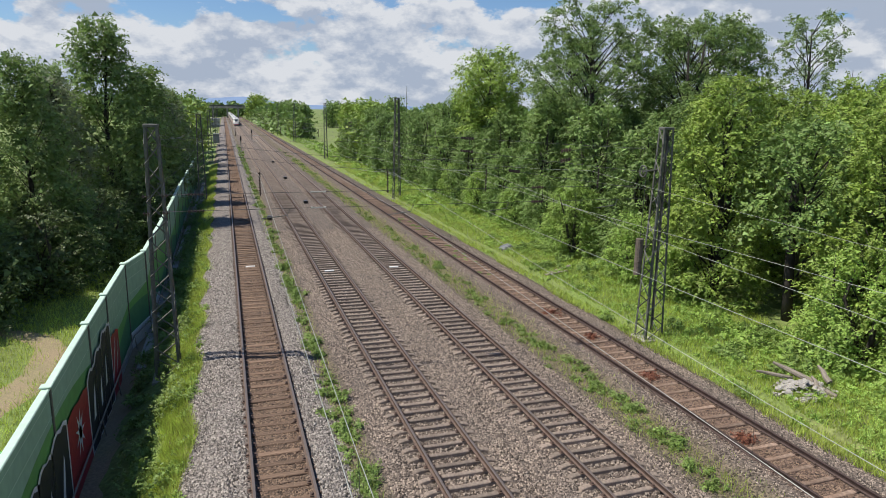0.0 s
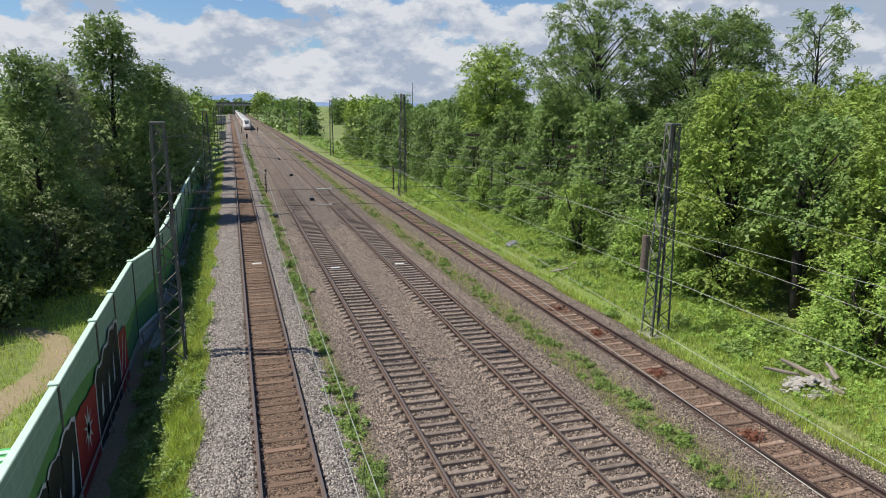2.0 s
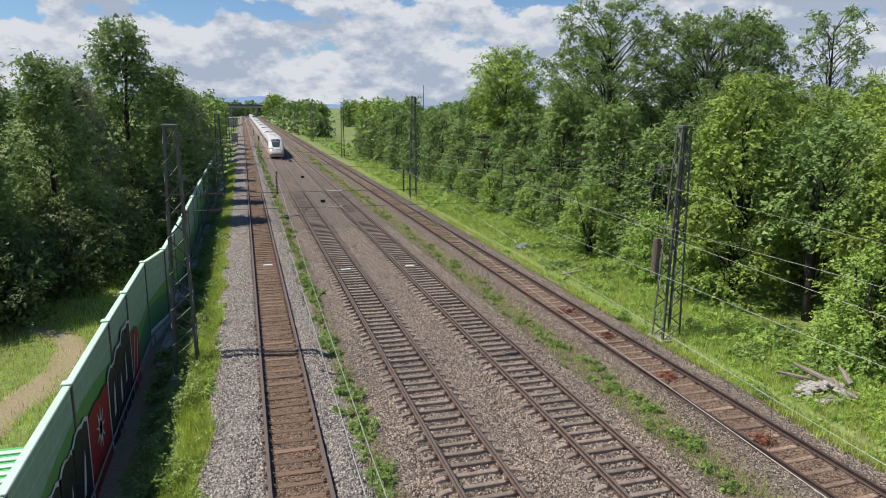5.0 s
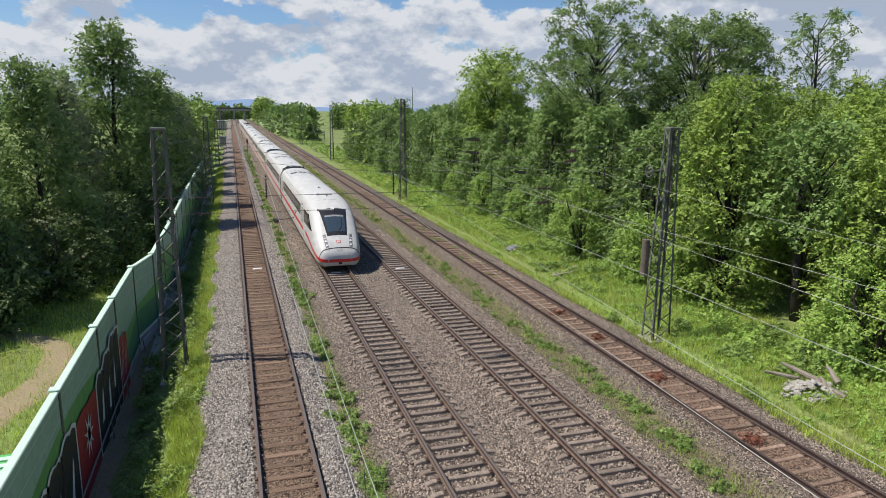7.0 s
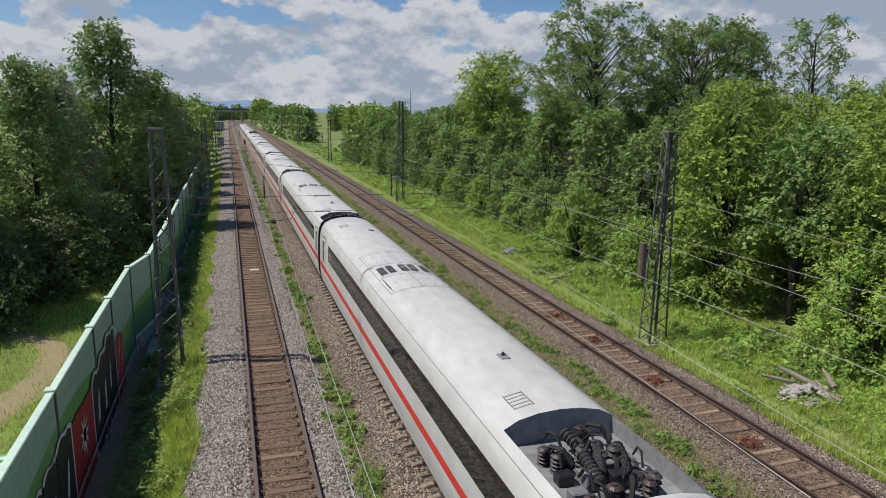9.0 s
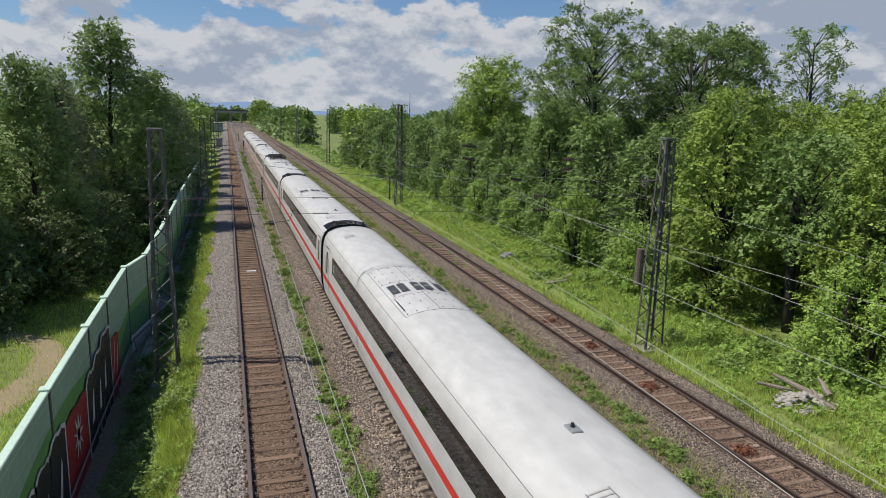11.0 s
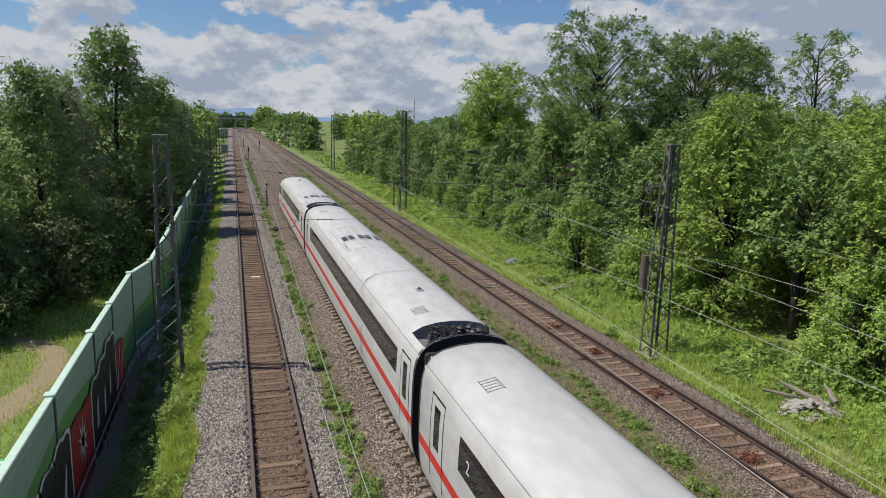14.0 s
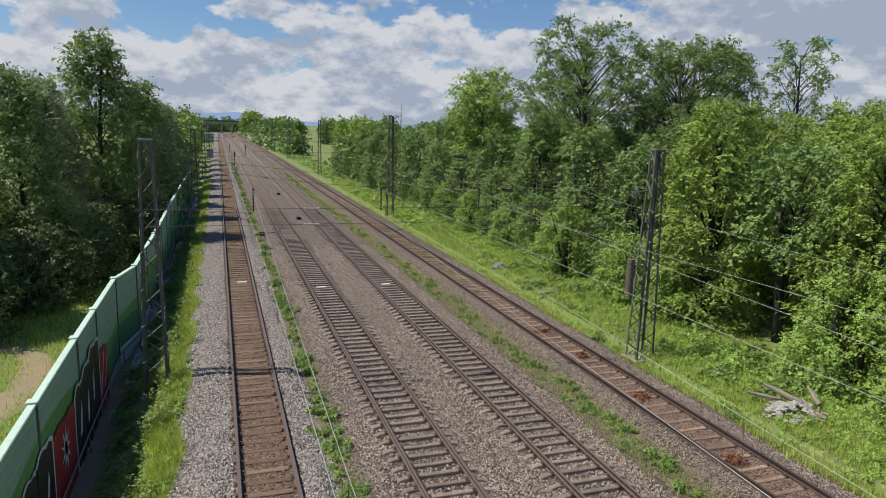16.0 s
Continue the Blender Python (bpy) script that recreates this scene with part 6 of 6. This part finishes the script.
def make_car(name, label, nose, wells=(), unit=None, vents=(), front_gear=False, tail=False):
    ln = CAR - NOSE_CUT if nose else CAR
    car = thing(name, label, "train car", "coupled cars of the white express train")
    cuts = ([(ln - 1.62, ln - 0.40)] if tail else []) + ([(0.55, 3.6)] if front_gear else [] if nose else [(0.40, 1.62)])
    part("body", car_body(nose, cuts=cuts), None, car)
    for a, b in cuts:
        end_gear(car, a, b)
    for side in (-1, 1):
        s0 = 8.3 if nose else 2.2
        ends = [(s0, 13.0), (13.012, 19.0), (19.012, ln - 3.4)]
        for a, b in ends:
            part("window_band", band(a, b, 2.20, 2.98, nose, 0.008, side), M["glass"], car, "dark tinted window band")
        part("red_stripe", band((7.9 if nose else 0.4), ln - 0.4, 1.36, 1.62, nose, 0.005, side), M["red"], car, "red stripe below the windows")
        part("skirt_shade", band((2.0 if nose else 0.4), ln - 0.4, 0.30, 0.80, nose, 0.004, side), M["grey_skirt"], car)
        door(car, ln - 2.3, side, nose)
        if nose:
            door(car, 6.75, side, True)
        else:
            door(car, 0.75, side, nose)
        seam = band((8.0 if nose else 0.4), ln - 0.4, 3.42, 3.435, nose, 0.005, side)
        part("roof_edge_seam", seam, M["seam"], car)
    bogie, wheels = wheelset_frame(), wheel_pair()
    for s in ((5.2 if nose else 4.6), ln - 4.6):
        b = part("bogie", bogie, None, car, at=(0, s, 0))
        for y in (-1.25, 1.25):
            part("wheelset", wheels, None, b, at=(0, y, 0))
    under = Build().box(-1.05, 1.05, 7.6, ln - 7.4, 0.24, 0.7, 0.06)
    part("underfloor_box", under, M["bogie"], car)
    gang = Build()
    for k in range(4):
        gang.box(-1.22 + 0.03 * (k % 2), 1.22 - 0.03 * (k % 2), ln - 0.31 + 0.155 * k, ln - 0.155 + 0.155 * k, 0.55, 3.55 - 0.04 * (k % 2), 0.05)
    if name == "train_car" or nose:
        part("gangway", gang, M["rubber"], car, "dark rubber gangway bellows")
    U = np.linspace(-1, 1, 41)
    for s, d in ((ln - 0.32, 1), (0.32, -1)):
        if nose and d < 0:
            continue
        edge = [hull(s + d * 0.006, u, nose) for u in U]
        rim = patch([(s - d * 0.07, list(U)), (s, list(U))], nose, 0.016)
        rim.add(edge, [tuple(range(len(edge)))])
        part("car_end", rim, M["rubber"], car, "dark rubber-edged car end")
    for s0, s1 in wells:
        roof_well(car, s0, s1)
    if unit is not None:
        roof_unit(car, unit)
    for s, x in vents:
        z = 3.89 - 0.13 * abs(x)
        v = part("roof_vent", Build().box(x - 0.2, x + 0.2, s, s + 0.5, z - 0.06, z + 0.02, 0.02), M["porcelain"], car)
        part("vent_knob", Build().box(x - 0.12, x + 0.12, s + 0.1, s + 0.38, z, z + 0.10, 0.03), M["roof_grey"], v)
    for a in ([ln - 3.2] if nose else [ln - 3.2, 4.0 if front_gear else 2.7]):
        frame_bar = roof_patch(a - 0.02, a + 0.62, -0.79, -0.77, 0.016)
        grip = part("step_grip", frame_bar, M["seam"], car, "grey framed step grip")
        part("side_bar", roof_patch(a - 0.02, a + 0.62, -0.39, -0.37, 0.016), M["seam"], grip)
        for k in range(5):
            part("rung", roof_patch(a + 0.14 * k, a + 0.04 + 0.14 * k, -0.78, -0.38, 0.012), M["porcelain"], grip)
    for a in ([9.5] if nose else [6.3 if front_gear else 5.0]):
        h = part("roof_hatch", Build().box(-0.08, 0.16, a, a + 0.34, 3.87, 3.925, 0.015), M["roof_grey"], car)
        part("hatch_knob", Build().tube([(0.04, a + 0.2, 3.92), (0.04, a + 0.22, 4.0)], [0.05, 0.03], 8), M["black"], h)
    if not nose:
        text = bpy.data.curves.new("class_number", "FONT")
        text.body, text.size, text.extrude = "2", 0.42, 0.002
        text.materials.append(M["lamp"])
        mark = new("class_number", text)
        mark.parent = car
        mark.matrix_basis = Matrix(((0, 0, -1, -1.485), (-1, 0, 0, ln - 3.9), (0, 1, 0, 2.42), (0, 0, 0, 1)))
        tagged(mark, "white class numeral on the window band")
    if nose:
        front(car)
    return car


def front(car):
    """Windscreen, lamps, coupler hood and red line of the streamlined end."""
    def u_for(s, x):
        lo, hi = 0.0, 0.6
        for _ in range(24):
            mid = (lo + hi) / 2
            lo, hi = (mid, hi) if hull(s, max(mid, 1e-4), True).x < abs(x) else (lo, mid)
        return math.copysign(lo, x)

    def flat_strip(s0, s1, xa0, xb0, xa1, xb1, lift, n=8, w=7):
        rows = []
        for i in range(n + 1):
            f = i / n
            a, b, s = xa0 + (xa1 - xa0) * f, xb0 + (xb1 - xb0) * f, s0 + (s1 - s0) * f
            rows.append((s, [u_for(s, a + (b - a) * k / (w - 1)) for k in range(w)]))
        return patch(rows, True, lift)

    def strip(s0, s1, ua0, ub0, ua1, ub1, lift, n=8, w=7):
        rows = []
        for i in range(n + 1):
            f = i / n
            a, b = ua0 + (ua1 - ua0) * f, ub0 + (ub1 - ub0) * f
            rows.append((s0 + (s1 - s0) * f, [a + (b - a) * k / (w - 1) for k in range(w)]))
        return patch(rows, True, lift)
    part("screen_surround", flat_strip(1.02, 3.05, -0.60, 0.60, -0.86, 0.86, 0.010), M["black"], car, "black windscreen surround")
    part("windscreen", flat_strip(1.26, 2.42, -0.53, 0.53, -0.66, 0.66, 0.018), M["screen_glass"], car, "sloping driver's windscreen")
    part("sun_visor", flat_strip(2.30, 2.43, -0.56, 0.56, -0.58, 0.58, 0.024, 2), M["roof_grey"], car)
    part("top_lamp", Build().tube([hull(2.95, 0, True) + Vector((0, -0.02, -0.05)), hull(2.95, 0, True) + Vector((0, -0.10, 0.05))], 0.12, 12), M["lamp"], car)
    wiper = Build().tube([hull(1.25, 0.03, True) + Vector((0, 0, 0.03)), hull(1.5, 0.08, True) + Vector((0, 0, 0.05)), hull(2.2, 0.11, True) + Vector((0, 0, 0.05))], 0.018, 5)
    part("wiper", wiper, M["rubber"], car)
    for sd in (-1, 1):
        lamp = part("headlight", flat_strip(0.32, 0.88, sd * 0.62, sd * 0.80, sd * 0.68, sd * 0.87, 0.010, 4, 4), M["seam"], car, "grey headlight cluster")
        for s in (0.44, 0.70):
            u = u_for(s, sd * (0.72 + 0.10 * (s - 0.44)))
            p, n = hull(s, u, True), skin_normal(s, u, True)
            part("lens", Build().tube([p, p + n * 0.035], 0.07, 10), M["lamp"], lamp)
        gr = Build()
        for k in range(4):
            q = flat_strip(0.93, 1.15, sd * (0.69 + 0.05 * k), sd * (0.715 + 0.05 * k), sd * (0.71 + 0.05 * k), sd * (0.735 + 0.05 * k), 0.012, 3, 2)
            gr.add(q.v, q.f)
        part("front_louvre", gr, M["black"], car)
        # the stripe sweeps down to the coupler hood
        rows = []
        for s in (0, 0.02, 0.04, 0.07, 0.10, 0.15, 0.20, 0.28, 0.45, 0.7, 1.0, 1.4, 1.8, 2.3, 2.8, 3.3, 3.8, 4.3, 4.8, 5.3):
            f = s / 5.3
            c, h = 0.64 + 0.85 * (1 - (1 - f) ** 1.8), 0.095 + 0.035 * f
            rows.append((s, [sd * u_of(c - h + 2 * h * k / 3, s, True) for k in range(4)]))
        part("red_stripe", patch(rows, True, 0.014), M["red"], car, "red stripe curving to the nose")
        part("cab_window", band(2.1, 6.2, 2.10, 2.94, True, 0.010, sd, 10, 1.5, 0.0), M["glass"], car, "tapered side window of the cab")
    badge = flat_strip(0.52, 0.68, -0.13, 0.13, -0.13, 0.13, 0.010, 2, 3)
    part("badge", badge, M["red"], car, "small red badge")
    inner = flat_strip(0.54, 0.66, -0.105, 0.105, -0.105, 0.105, 0.013, 2, 3)
    part("badge_field", inner, M["white_body"], car)
    line = Build()
    q = strip(0.25, 0.285, -0.97, 0.97, -0.97, 0.97, 0.008, 1, 31)
    line.add(q.v, q.f)
    q = strip(4.4, 4.43, -0.62, 0.62, -0.62, 0.62, 0.008, 1, 15)
    line.add(q.v, q.f)
    part("hood_seam", line, M["black"], car)
    face = Build()
    face.add([Vector((x, -0.012, z)) for z in (0.545, 0.735) for x in np.linspace(-0.68, 0.68, 7)], [(k, k + 1, 8 + k, 7 + k) for k in range(6)])
    part("front_stripe", face, M["red"], car)
    part("coupler_flap", Build().box(-0.10, 0.10, -0.03, 0.02, 0.42, 0.54, 0.01), M["black"], car)
    part("coupler_scoop", flat_strip(0.12, 0.22, -0.15, 0.15, -0.20, 0.20, 0.008, 4, 7), M["porcelain"], car)
    part("roof_antenna", Build().tube([(0, 5.3, 3.8), (0, 5.35, 4.02)], [0.06, 0.03], 6), M["seam"], car)
    part("snow_plough", Build().box(-0.8, 0.8, 0.6, 1.1, 0.10, 0.40, 0.06), M["bogie"], car)


def build_train():
    lead = make_car("train_end_car", "white streamlined front car of an express train, red stripe", True, unit=19.6)
    plain = make_car("train_car", "white express train car with dark window band and red stripe", False, unit=13.0)
    panto = make_car("train_car", "white express train car with folded pantograph on its roof", False, wells=((19.6, 26.9),), unit=12.9, vents=((12.0, 0.15), (12.0, 0.8), (10.9, 0.15), (10.9, 0.8)))
    vented = make_car("train_car", "white express train car with small roof vents", False, unit=12.4, vents=((21.2, 0.15), (23.0, 0.15), (24.8, 0.15)))
    geared = make_car("train_car", "white express train car with packed gear at its roof end", False, unit=13.0, vents=((23.4, 0.45),), front_gear=True)
    tail = make_car("train_end_car", "white streamlined rear car of an express train, red stripe", True, unit=19.6, tail=True)
    order = [lead, plain, geared, None, None, None, None, panto, vented, None, None, tail]
    cars = []
    for k, c in enumerate(order):
        if c is None:
            c = copy_thing(plain, pose(0, 0, 0))
        cars.append(c)
    return cars


# ---- build ----
lay_ground()
lay_ballast()
build_barrier()
build_masts()
plant_trees()
plant_horizon()
plant_weeds()
build_far()
build_debris()
CARS = build_train()
lay_path()
lay_foot_strip()
sow_grass()
grow_herbs()
lay_tracks()
scatter_stones("main_ballast_stones", 2.7, 10.6, 8, 52, 85000, M["stone"], 0.044, 31)
scatter_stones("shoulder_ballast_stones", -2.6, -0.9, 8, 52, 20000, M["pale_stone"], 0.044, 32)
scatter_stones("cess_ballast_stones", 0.85, 1.9, 8, 52, 13000, M["pale_stone"], 0.044, 33)
scatter_stones("four_foot_stones", -0.7, 0.7, 8, 40, 9000, M["brown_stone"], 0.03, 34)
scatter_stones("side_ballast_stones", 12.2, 13.0, 8, 45, 6000, M["stone"], 0.034, 35)
scatter_stones("verge_ballast_stones", 14.5, 15.9, 8, 45, 11000, M["stone"], 0.034, 36)
scatter_stones("rusty_ballast_stones", 13.0, 14.45, 8, 40, 8000, M["brown_stone"], 0.032, 37)


def motions():
    """The train runs toward and under the camera at a steady pace."""
    for k, car in enumerate(CARS):
        rows = []
        for i in range(0, 17):
            y = START - SPEED * i + CAR * k
            rows.append((float(i), pose(TRAIN_X, y + (NOSE_CUT if k == 0 else 0), 0) if k < 11 else pose(TRAIN_X, y + CAR - NOSE_CUT, 0, 0, 0, 180)))
        walk(car, rows)


motions()
